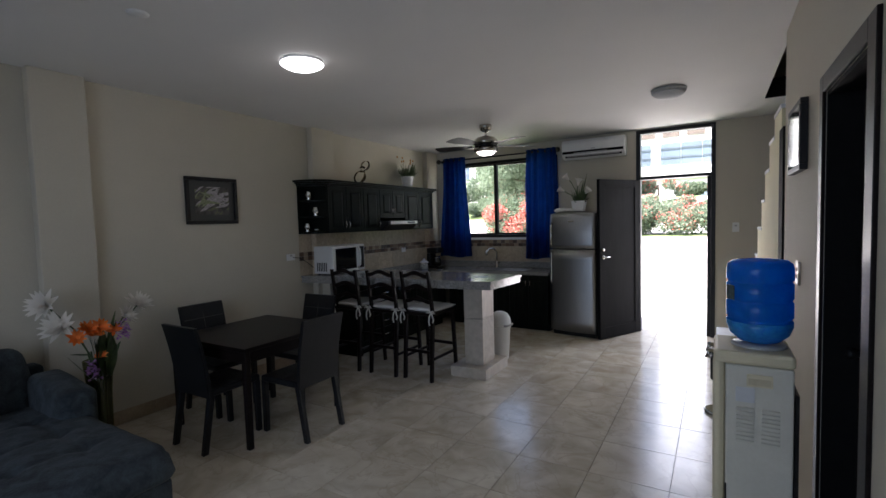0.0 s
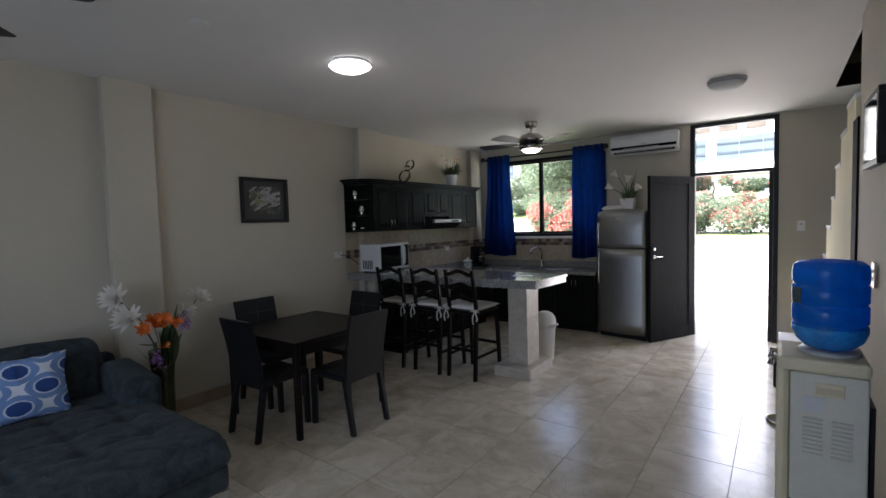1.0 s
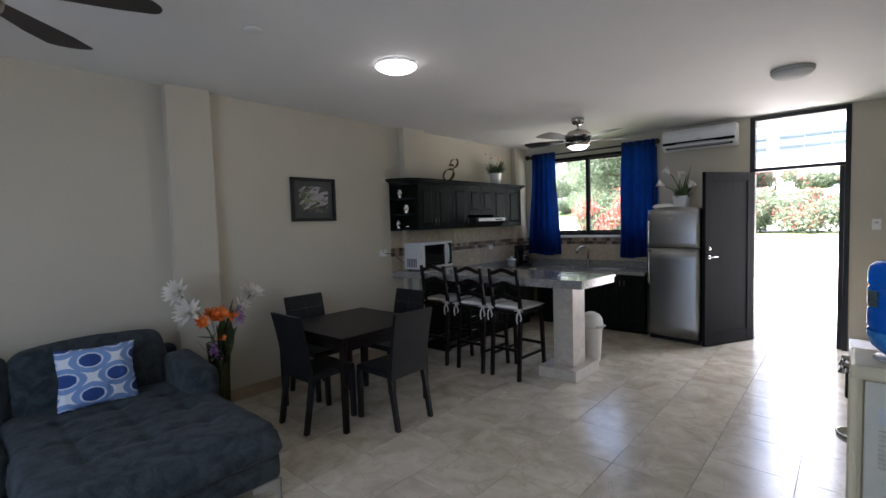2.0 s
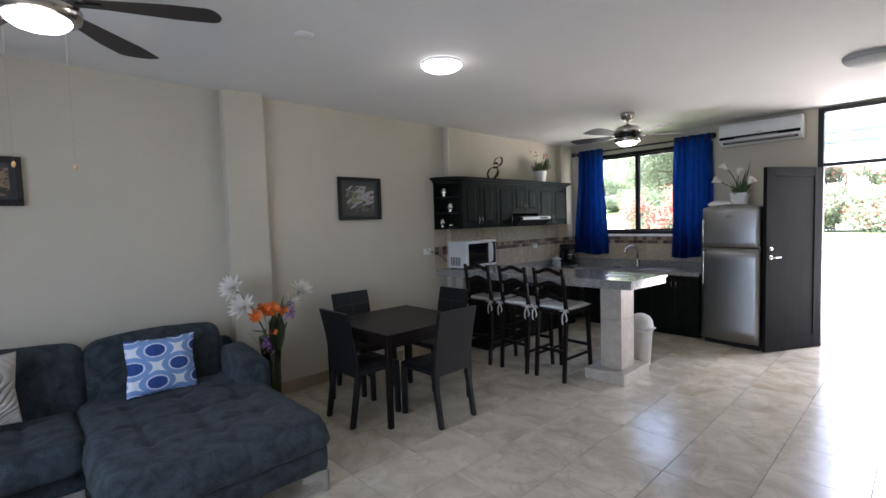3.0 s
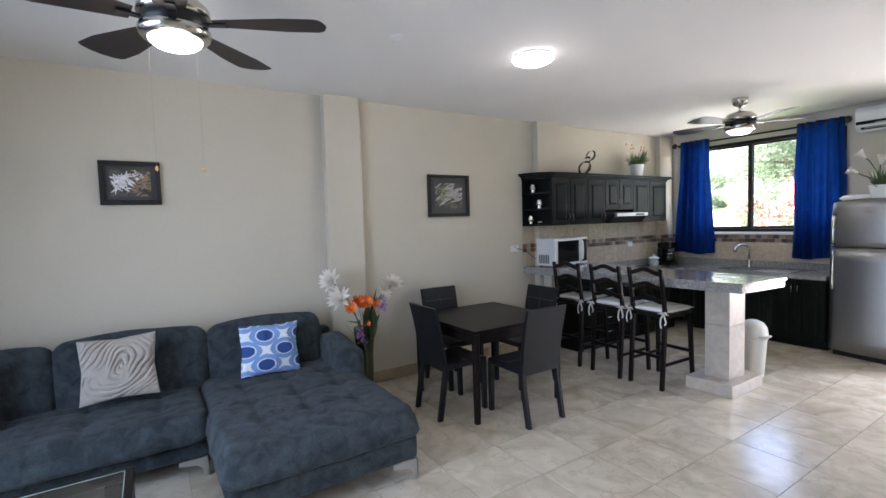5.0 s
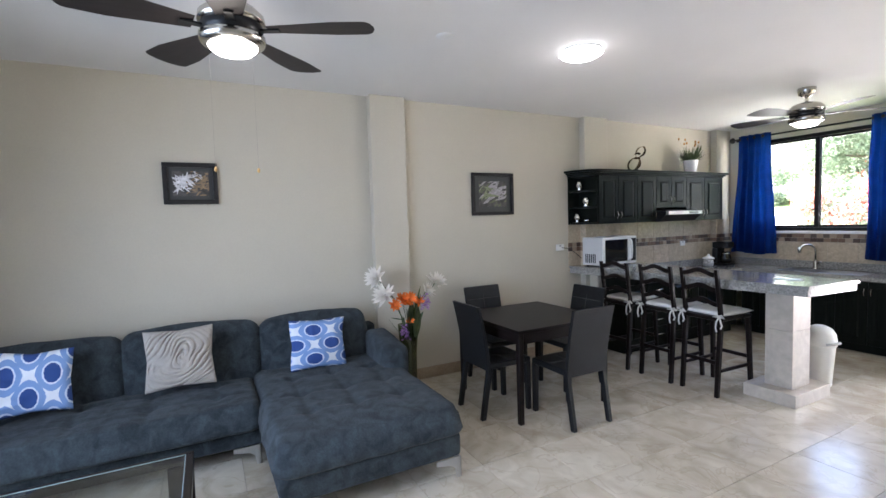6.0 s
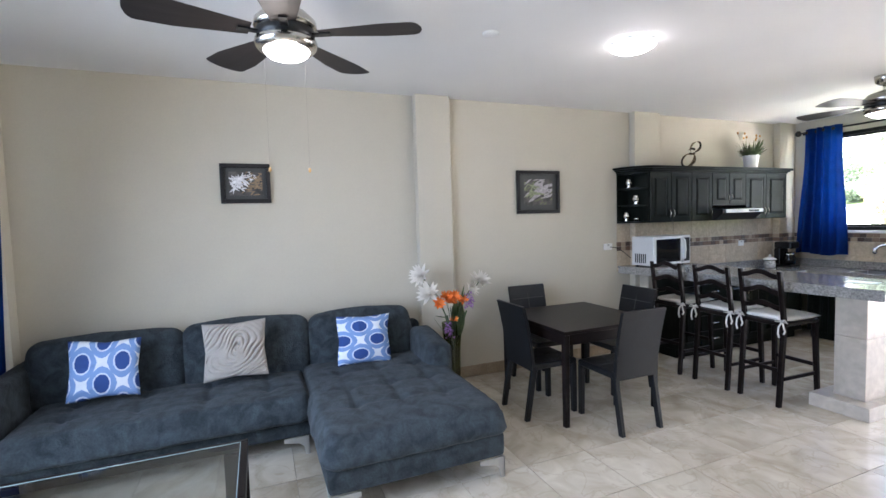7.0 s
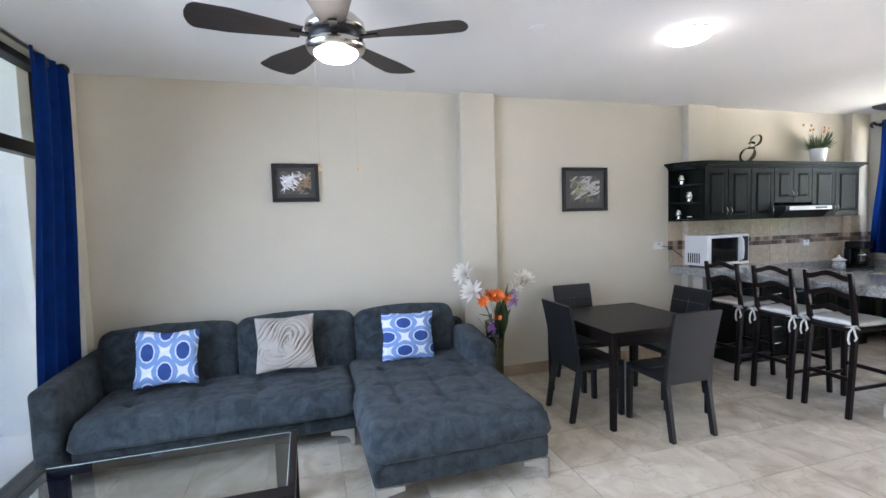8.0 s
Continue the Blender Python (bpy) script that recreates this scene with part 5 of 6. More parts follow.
def refrigerator():
    f = thing("refrigerator", pose(-1.755, 6.40, 0, 0, 0, -8), "stainless steel top-freezer refrigerator", "refrigerator")
    w = 0.645

    def bowed(z0, z1, bulge_top):
        one = bmesh.new()
        n, m = 12, 8
        grid = []
        for k in range(m + 1):
            z = z0 + (z1 - z0) * k / m
            row = []
            for i in range(n + 1):
                u = 2 * i / n - 1
                y = -0.035 * (1 - u * u) - 0.03
                y += 0.05 * max(0, (z - 1.35) / 0.35) ** 1.8
                row.append(one.verts.new((u * w / 2, y, z + (0.035 * (1 - u * u) if k == m and bulge_top else 0))))
            grid.append(row)
        for a, b in zip(grid, grid[1:]):
            for i in range(n):
                one.faces.new((a[i], a[i + 1], b[i + 1], b[i])).smooth = True
        rim = [e for e in one.edges if e.is_boundary]
        out = bmesh.ops.extrude_edge_only(one, edges=rim)
        for v in out["geom"]:
            if isinstance(v, bmesh.types.BMVert):
                v.co.y = 0.045
        bmesh.ops.contextual_create(one, geom=[e for e in one.edges if e.is_boundary])
        bmesh.ops.recalc_face_normals(one, faces=one.faces)
        return one
    part("cabinet", span(-w / 2 + 0.004, w / 2 - 0.004, 0.05, 0.60, 0.03, 1.69, 0.008), DARKSTEEL, f, "dark grey cabinet sides")
    part("door", bowed(0.07, 1.195, False), STEEL, f)
    part("freezer_door", bowed(1.21, 1.688, True), STEEL, f)
    for z0, z1 in ((0.72, 1.17), (1.235, 1.56)):
        part("handle", tube([(-w / 2 + 0.045, -0.045, z0), (-w / 2 + 0.045, -0.075, z0 + 0.04), (-w / 2 + 0.045, -0.078, (z0 + z1) / 2), (-w / 2 + 0.045, -0.07, z1 - 0.04), (-w / 2 + 0.045, -0.04, z1)], 0.013, 8), CHROME, f)
    part("badge", span(-0.03, 0.04, -0.064, -0.056, 1.575, 1.59), CHROME, f, "small chrome badge")
    part("kick_grille", span(-w / 2 + 0.02, w / 2 - 0.02, 0.02, 0.06, 0.0, 0.06), BLACKPLASTIC, f)


DARKSTEEL = material("dark_grey_enamel", (0.05, 0.052, 0.055), 0.4, vary=0.06, bump=0.02)
refrigerator()


def leaf_blade(bm, p, q, width, bend, n=5):
    """A tapering leaf from p to q, sagging by bend."""
    p, q = Vector(p), Vector(q)
    side = (q - p).cross(Vector((0.3, 0.2, 1))).normalized()
    rows = []
    for k in range(n + 1):
        v = k / n
        c = p.lerp(q, v) + Vector((0, 0, -bend * v * v))
        w = width * math.sin(math.pi * min(0.96, 0.12 + 0.86 * v)) / 2
        rows.append((bm.verts.new(c - side * w), bm.verts.new(c + Vector((0, 0, -w * 0.4))), bm.verts.new(c + side * w)))
    for a, b in zip(rows, rows[1:]):
        for i in range(2):
            bm.faces.new((a[i], a[i + 1], b[i + 1], b[i])).smooth = True


PLANT = material("houseplant_leaf", (0.045, 0.085, 0.03), 0.5, vary=0.35, scale=12, bump=0, tint=(0.12, 0.17, 0.065))
GRASS = material("pale_grass_blade", (0.09, 0.135, 0.05), 0.6, vary=0.4, scale=14, bump=0, tint=(0.18, 0.23, 0.10))
PETAL = material("white_petal", (0.84, 0.79, 0.71), 0.6, vary=0.06, bump=0)
let_light_through(PETAL, 0.3)
ORANGE = material("orange_petal", (0.80, 0.20, 0.03), 0.6, vary=0.2, scale=20, bump=0)
PURPLE = material("purple_petal", (0.42, 0.20, 0.50), 0.6, vary=0.25, scale=30, bump=0)
YELLOW = material("yellow_bloom", (0.55, 0.27, 0.08), 0.7, vary=0.2, bump=0)


def calla_pot():
    p = thing("potted_calla", pose(-1.715, 6.62, 1.691), "white calla lilies in a square white pot", "potted plant")
    one = bmesh.new()
    lo = [one.verts.new((a * 0.062, b * 0.062, 0)) for a, b in ((-1, -1), (1, -1), (1, 1), (-1, 1))]
    hi = [one.verts.new((a * 0.088, b * 0.088, 0.17)) for a, b in ((-1, -1), (1, -1), (1, 1), (-1, 1))]
    inn = [one.verts.new((a * 0.078, b * 0.078, 0.155)) for a, b in ((-1, -1), (1, -1), (1, 1), (-1, 1))]
    one.faces.new(lo[::-1])
    one.faces.new(inn)
    for p0, q0 in ((lo, hi), (hi, inn)):
        for i in range(4):
            one.faces.new((p0[i], p0[(i + 1) % 4], q0[(i + 1) % 4], q0[i]))
    bmesh.ops.recalc_face_normals(one, faces=one.faces)
    part("pot", one, WHITEPOT, p)
    bm = bmesh.new()
    rnd = random.Random(11)
    for k in range(64):
        a = rnd.uniform(0, 6.28)
        r, h = rnd.uniform(0.03, 0.14), rnd.uniform(0.05, 0.24)
        leaf_blade(bm, (0.03 * math.cos(a), 0.03 * math.sin(a), 0.13), (r * math.cos(a), r * math.sin(a), 0.14 + h), 0.042, 0.03)
    leaf_blade(bm, (0.02, 0, 0.14), (0.11, 0.02, 0.56), 0.018, 0)
    leaf_blade(bm, (0.0, 0, 0.14), (0.07, -0.02, 0.44), 0.026, 0)
    part("leaves", bm, PLANT, p)
    for x, y, z, tilt in ((-0.12, -0.06, 0.46, -40), (-0.18, -0.07, 0.31, -60), (0.0, -0.07, 0.38, 15), (0.09, -0.06, 0.26, 45)):
        part("stem", tube([(0, 0, 0.13), (x * 0.3, y, 0.13 + (z - 0.13) * 0.6), (x * 0.75, y, z - 0.03), (x, y, z)], 0.006, 6), PLANT, p)
        b = part("blossom", lathe([(0.008, 0), (0.020, 0.03), (0.030, 0.06), (0.052, 0.095), (0.044, 0.094), (0.015, 0.035)], 14), PETAL, p)
        b.matrix_basis = pose(x, y, z, 10, tilt, 0)


calla_pot()
c = thing("folded_cloth", pose(-1.90, 6.56, 1.69, 0, 0, 8), "white folded cloth on top of the refrigerator", "cloth")
part("cloth", puff(0.27, 0.2, 0.085, 10, 10, 0.25, at=(0, 0, 0.042)), CUSHION, c)


def air_conditioner():
    a = thing("air_conditioner", pose(-1.59, D, 2.485), "white wall-mounted split air conditioner", "air conditioner")
    one = bmesh.new()
    prof = [(0, 0.0), (-0.13, 0.0), (-0.20, 0.055), (-0.205, 0.215), (-0.19, 0.258), (-0.15, 0.273), (0, 0.273)]
    lo = [one.verts.new((-0.425, y, z - 0.004)) for y, z in prof]
    hi = [one.verts.new((0.44, y, z - 0.004)) for y, z in prof]
    one.faces.new(lo)
    one.faces.new(hi[::-1])
    for i in range(len(prof)):
        j = (i + 1) % len(prof)
        one.faces.new((lo[i], lo[j], hi[j], hi[i]))
    bmesh.ops.recalc_face_normals(one, faces=one.faces)
    bmesh.ops.bevel(one, geom=one.edges[:], offset=0.006, segments=2, affect="EDGES")
    part("casing", one, WHITEPLASTIC, a)
    part("outlet_slot", box(0.78, 0.034, 0.006, (0.01, -0.170, 0.0265), 0, rot=(-38, 0, 0)), BLACKPLASTIC, a, "dark air outlet")
    part("louvre", box(0.72, 0.012, 0.004, (0.01, -0.178, 0.0285), 0.001, rot=(-38, 0, 0)), GREYPLASTIC, a)
    part("gap", box(0.84, 0.006, 0.036, (0.005, -0.2065, 0.084)), MATTBLACK, a)
    part("vane", box(0.46, 0.006, 0.010, (-0.02, -0.2085, 0.073), 0.002), GREYPLASTIC, a, "silver grey vane")
    part("emblem", box(0.06, 0.003, 0.012, (0.02, -0.2065, 0.12)), GREYPLASTIC, a)


air_conditioner()


def bin_():
    b = thing("waste_bin", pose(-2.25, 5.04, 0) @ Matrix.Diagonal((1.06, 1.06, 1.01, 1)), "white plastic swing-lid waste bin", "bin")
    part("body", lathe([(0.085, 0), (0.09, 0.01), (0.112, 0.36), (0.116, 0.365), (0.116, 0.38)], 28), WHITEPLASTIC, b)
    part("lid", lathe([(0.122, 0.375), (0.122, 0.42), (0.112, 0.48), (0.085, 0.525), (0.04, 0.548), (0, 0.552)], 28), WHITEPLASTIC, b)
    part("flap_hinge", tube([(0.085, -0.09, 0.40), (0.125, -0.05, 0.405), (0.13, 0.04, 0.405)], 0.012, 8), GREYPLASTIC, b)


bin_()


# ---- wall plates ----
def plate(name, m, w, h, label, category, holes=0):
    p = thing(name, m, label, category)
    part("plate", box(w, 0.012, h, (0, 0.006, 0), 0.003), WHITEPLASTIC, p)
    for k in range(holes):
        part("socket", box(0.028, 0.004, 0.02, (0, -0.0015, 0.02 - 0.04 * k)), GREYPLASTIC, p)
    return p


plate("light_switch", pose(0.145, D - 0.013, 1.45), 0.075, 0.12, "white light switch plate by the entrance", "switch", 1)
plate("wall_outlet", pose(W + 0.013, 3.82, 1.258, 0, 0, 90), 0.12, 0.075, "white wall outlet with a plugged cord", "outlet", 1)
plate("wall_outlet", pose(W + 0.020, 6.07, 1.20, 0, 0, 90), 0.10, 0.07, "white wall outlet over the worktop", "outlet", 1)
c = thing("power_cord", pose(0, 0, 0), "thin dark cord hanging from the wall outlet", "cord")
part("cord", tube([(W + 0.03, 3.83, 1.255), (W + 0.05, 3.90, 1.245), (W + 0.04, 4.02, 1.19), (W + 0.03, 4.14, 1.11), (W + 0.03, 4.24, 1.09)], 0.004, 6), BLACKPLASTIC, c)


# ---- things on the cabinets ----
def grass_pot():
    p = thing("potted_grass", pose(W + 0.19, 5.99, CZ1 + 0.062), "artificial grass with small blooms in a white pot", "potted plant")
    part("pot", lathe([(0.068, 0), (0.073, 0.005), (0.093, 0.17), (0.095, 0.175), (0.086, 0.172), (0.082, 0.155), (0, 0.15)], 24), WHITEPOT, p)
    bm, tips = bmesh.new(), []
    rnd = random.Random(5)
    for k in range(420):
        a, r, h = rnd.uniform(0, 6.28), rnd.uniform(0.02, 0.19), rnd.uniform(0.05, 0.22) + (0.13 if k % 53 == 0 else 0)
        leaf_blade(bm, (0.05 * math.cos(a), 0.05 * math.sin(a), 0.15), (r * math.cos(a), r * math.sin(a), 0.16 + h), 0.012, rnd.uniform(0, 0.06) if k % 53 else 0, 3)
        if k % 53 == 0:
            tips.append((r * math.cos(a), r * math.sin(a), 0.16 + h))
    part("grass_blades", bm, GRASS, p)
    for t in tips:
        part("bloom", lathe([(0, -0.018), (0.009, -0.008), (0.010, 0.008), (0, 0.018)], 8, at=t), YELLOW, p)


grass_pot()


def sculpture():
    s = thing("ribbon_sculpture", pose(W + 0.20, 4.93, CZ1 + 0.062), "curled metal ribbon sculpture on the wall cabinets", "sculpture")
    bm = bmesh.new()
    rows = []
    n = 90
    for k in range(n + 1):
        a = k / n * 4 * math.pi
        up = a < 2 * math.pi
        rz = 0.064 if up else 0.080
        z = 0.178 + (1 if up else -1) * rz * (1 - math.cos(a))
        y = (0.075 if up else 0.098) * math.sin(a) + 0.24 * (z - 0.178)
        x = 0.05 * math.sin(a * 0.5)
        h = 0.018 + 0.009 * math.cos(a * 1.5)
        tilt = 0.7 * math.sin(a * 0.75 + 0.6)
        rows.append([bm.verts.new((x - h, y - h * tilt, z - 0.3 * h * tilt)), bm.verts.new((x + h, y + h * tilt, z + 0.3 * h * tilt))])
    for a, b in zip(rows, rows[1:]):
        bm.faces.new((a[0], a[1], b[1], b[0])).smooth = True
    # two loose ends that reach out at the waist
    for z0, rise in ((0.215, 0.012), (0.170, -0.004)):
        rows = []
        for k in range(13):
            u = k / 12
            y, z = 0.03 - 0.115 * u, z0 + rise * math.sin(3.2 * u) - 0.006 * u
            rows.append([bm.verts.new((0.012, y, z - 0.011)), bm.verts.new((0.026 + 0.01 * u, y, z + 0.011))])
        for a, b in zip(rows, rows[1:]):
            bm.faces.new((a[0], a[1], b[1], b[0])).smooth = True
    bmesh.ops.solidify(bm, geom=bm.faces[:], thickness=0.006)
    part("ribbon", bm, BRONZE, s)
    part("foot", lathe([(0.04, 0), (0.04, 0.012), (0.008, 0.02), (0.008, 0.04)], 16), BLACKPLASTIC, s)


BRONZE = material("polished_bronze", (0.50, 0.39, 0.26), 0.14, 1.0, vary=0.1, bump=0)
sculpture()


# ---- flowers ----
def flower_vase():
    v = thing("flower_vase", pose(-4.06, 1.70, 0), "tall glass floor vase of artificial flowers", "vase")
    part("glass", lathe([(0.08, 0), (0.086, 0.01), (0.07, 0.10), (0.076, 0.40), (0.096, 0.66), (0.092, 0.66), (0.071, 0.40), (0.065, 0.10), (0.058, 0.03), (0, 0.025)], 28), VASEGLASS, v, "olive tinted glass")
    bm = bmesh.new()
    rnd = random.Random(3)
    for k in range(10):
        a = rnd.uniform(0, 6.28)
        tube([(0.03 * math.cos(a), 0.03 * math.sin(a), 0.06), (0.02 * math.cos(a + 1), 0.02 * math.sin(a + 1), 0.4), (0.06 * math.cos(a), 0.06 * math.sin(a), 0.72)], 0.006, 5, bm=bm)
    part("stems", bm, PLANT, v)
    bm = bmesh.new()
    for y, z, w in ((0.0, 0.93, 0.17), (0.06, 0.87, 0.15), (-0.05, 0.86, 0.15), (0.02, 0.80, 0.17), (0.05, 0.84, 0.08), (-0.04, 0.86, 0.08), (-0.22, 0.77, 0.03), (0.10, 0.97, 0.03), (-0.09, 0.97, 0.03), (0.03, 0.62, 0.10), (-0.02, 0.66, 0.09), (0.12, 0.80, 0.05)):
        leaf_blade(bm, (0.05, y * 0.2, 0.50 if z < 0.8 else 0.58), (0.09, y, z), w, 0.02)
    for y, z, w in ((0.0, 0.90, 0.16), (0.045, 0.86, 0.12), (-0.04, 0.84, 0.11), (0.075, 0.78, 0.09)):
        leaf_blade(bm, (0.085, y * 0.7, 0.56), (0.122, y, z), w, 0.0)
    for y, z in ((-0.20, 0.76), (0.10, 1.02), (-0.12, 1.0), (-0.09, 0.95)):
        leaf_blade(bm, (0.06, y * 0.3, 0.72), (0.09, y, z), 0.028, 0.0)
    part("leaves", bm, PLANT, v)

    def bloom(x, y, z, r, n, mat, cup, name, seed, wide=0.40, turn=0):
        one = bmesh.new()
        rd = random.Random(seed)
        for ring, m in ((1.0, n), (0.7, n - 3)):
            for k in range(m):
                a = 2 * math.pi * (k + ring) / m + rd.uniform(-0.1, 0.1)
                e = rd.uniform(0.25, 0.75) * cup + (1 - ring) * 0.9
                q = (r * ring * math.cos(a) * math.cos(e), r * ring * math.sin(a) * math.cos(e), r * ring * math.sin(e))
                leaf_blade(one, (0, 0, 0), q, r * wide, 0.006)
        b = part(name, one, mat, v)
        b.matrix_basis = pose(x, y, z, turn + rd.uniform(-15, 15), rd.uniform(35, 65), 0)
        return b
    for (x, y, z), r, s in (((0.0, -0.285, 1.12), 0.125, 1), ((0.06, -0.23, 0.955), 0.135, 2), ((0.02, 0.29, 1.025), 0.12, 3), ((0.06, 0.175, 0.965), 0.095, 4)):
        part("stem", tube([(0, 0, 0.6), (x * 0.5, y * 0.45, 0.6 + (z - 0.6) * 0.6), (x - 0.01, y, z)], 0.005, 6), PLANT, v)
        bloom(x, y, z, r, 20, PETAL, 1.35, "white_blossom", s, 0.26, 38 if y < 0 else -18)
    for (x, y, z), r, s in (((0.08, -0.08, 0.91), 0.08, 5), ((0.09, -0.01, 0.915), 0.08, 6), ((0.10, -0.165, 0.87), 0.07, 7), ((0.09, 0.085, 0.87), 0.065, 8), ((0.125, -0.025, 0.71), 0.05, 9), ((0.09, -0.05, 0.87), 0.07, 10)):
        bloom(x, y, z, r, 12, ORANGE, 1.2, "orange_blossom", s)
    for y0, z0 in ((0.14, 0.88), (-0.07, 0.63)):
        one = bmesh.new()
        rd = random.Random(y0)
        for k in range(70):
            c = (0.10 + rd.uniform(-0.02, 0.02), y0 + rd.uniform(-0.04, 0.04), z0 + rd.uniform(-0.08, 0.06))
            leaf_blade(one, c, (c[0] + 0.02, c[1] + rd.uniform(-0.025, 0.025), c[2] + rd.uniform(-0.02, 0.025)), 0.02, 0, 2)
        part("purple_blossom", one, PURPLE, v)


VASEGLASS = pane_glass("olive_glass", (0.62, 0.65, 0.48), 0.10)
flower_vase()


# ---- ceiling ----
def ceiling_fan(x, y, turn, label, chains, drop, size=1.0):
    f = thing("ceiling_fan", pose(x, y, H) @ Matrix.Scale(size, 4), label, "ceiling fan", "ceiling fans")
    part("canopy", lathe([(0.03, -0.075), (0.06, -0.055), (0.068, -0.02), (0.068, 0)], 24), NICKEL, f)
    part("downrod", lathe([(0.013, -0.17 - drop), (0.013, -0.07)], 12), NICKEL, f)
    part("motor", lathe([(0.12, -0.245), (0.135, -0.235), (0.13, -0.205), (0.10, -0.175), (0.04, -0.155), (0.015, -0.15)], 32, at=(0, 0, -drop)), NICKEL, f)
    part("motor_band", lathe([(0.116, -0.288), (0.121, -0.283), (0.125, -0.25), (0.118, -0.240)], 32, at=(0, 0, -drop)), BLACKPLASTIC, f)
    part("light_ring", lathe([(0.100, -0.332), (0.118, -0.330), (0.131, -0.318), (0.133, -0.304), (0.131, -0.290), (0.115, -0.286)], 32, at=(0, 0, -drop)), NICKEL, f)
    part("light_bowl", lathe([(0, -0.370), (0.03, -0.369), (0.055, -0.365), (0.075, -0.358), (0.090, -0.347), (0.098, -0.336), (0.100, -0.328)], 32, at=(0, 0, -drop)), FANGLASS, f, "lit frosted glass bowl")
    for k in range(5):
        one = bmesh.new()
        rows = []
        n = 40
        for i in range(n + 1):
            v = i / n
            r = 0.15 + 0.45 * v
            w = 0.05 + 0.045 * min(1, v * 1.6) if v < 0.9 else 0.095 * math.sqrt(max(0.05, 1 - ((v - 0.9) / 0.1) ** 2 * 0.95))
            tilt = math.tan(radians(7))
            rows.append([one.verts.new((r, s * w, -0.262 + s * w * tilt)) for s in (-1, 0, 1)])
        for a, b in zip(rows, rows[1:]):
            for i in range(2):
                one.faces.new((a[i], a[i + 1], b[i + 1], b[i])).smooth = False
        bmesh.ops.solidify(one, geom=one.faces[:], thickness=0.006)
        b = part("blade", one, FANBLADE, f)
        b.matrix_basis = pose(0, 0, -drop, 0, 0, turn + 72 * k)
        part("blade_iron", box(0.10, 0.035, 0.008, (0.15, 0, -0.268), 0.002), BLACKPLASTIC, b)
    for dx, dy, length in chains:
        part("pull_chain", tube([(dx, dy, -0.33 - drop), (dx, dy, -0.33 - drop - length / 2), (dx, dy, -0.33 - drop - length)], 0.00035, 5), CHAIN, f)
        part("chain_knob", lathe([(0, -0.354 - length), (0.0065, -0.347 - length), (0.0055, -0.336 - length), (0, -0.330 - length)], 10, at=(dx, dy, -drop)), YELLOWWOOD, f, "small pale wooden knob")


FANBLADE = material("dark_fan_blade", (0.035, 0.028, 0.026), 0.45, vary=0.2, scale=4, fine=60, stretch=(1, 8, 1))
CHAIN = material("dull_brass", (0.26, 0.23, 0.18), 0.6, vary=0.05, bump=0)
YELLOWWOOD = material("pale_wood_knob", (0.55, 0.33, 0.12), 0.5, vary=0.1)
ceiling_fan(-2.30, 0.21, 65, "nickel ceiling fan with dark blades and a lit bowl", ((0.0, -0.095, 0.51), (0.0, 0.075, 0.51)), 0.10)
ceiling_fan(-2.55, 5.40, 43, "nickel ceiling fan over the kitchen with a lit bowl", (), -0.035, 1.13)


def dome_lamp(x, y, lit, label):
    d = thing("ceiling_lamp", pose(x, y, H), label, "ceiling lamp")
    part("base", lathe([(0.149, -0.022), (0.151, -0.015), (0.151, 0)], 36), WHITEPLASTIC, d)
    part("shade", lathe([(0, -0.066), (0.06, -0.063), (0.11, -0.051), (0.145, -0.033), (0.154, -0.023)], 36), LAMPGLASS if lit else FROSTED, d)


dome_lamp(-2.66, 2.54, True, "round white glass ceiling lamp, lit")


def disc_lamp(x, y):
    d = thing("ceiling_lamp", pose(x, y, H), "round frosted ceiling lamp, unlit", "ceiling lamp")
    part("base", lathe([(0.15, -0.03), (0.155, -0.02), (0.155, 0)], 32), GREYPLASTIC, d)
    part("shade", lathe([(0, -0.09), (0.08, -0.08), (0.13, -0.055), (0.145, -0.034)], 32), FROSTED, d)


disc_lamp(-0.463, 5.03)
d = thing("ceiling_plate", pose(-2.815, 1.51, H), "small round white ceiling cover plate", "cover plate")
part("cover", lathe([(0, -0.012), (0.04, -0.01), (0.055, -0.004), (0.056, 0)], 24), WHITEPLASTIC, d)
for x, y, z, w in ((-2.66, 2.54, H - 0.35, 0.10), (-2.30, 0.21, H - 0.62, 0.46), (-2.55, 5.40, H - 0.52, 0.14)):
    point("lamp_light", (x, y, z), w, (1.0, 0.90, 0.74), 0.1)


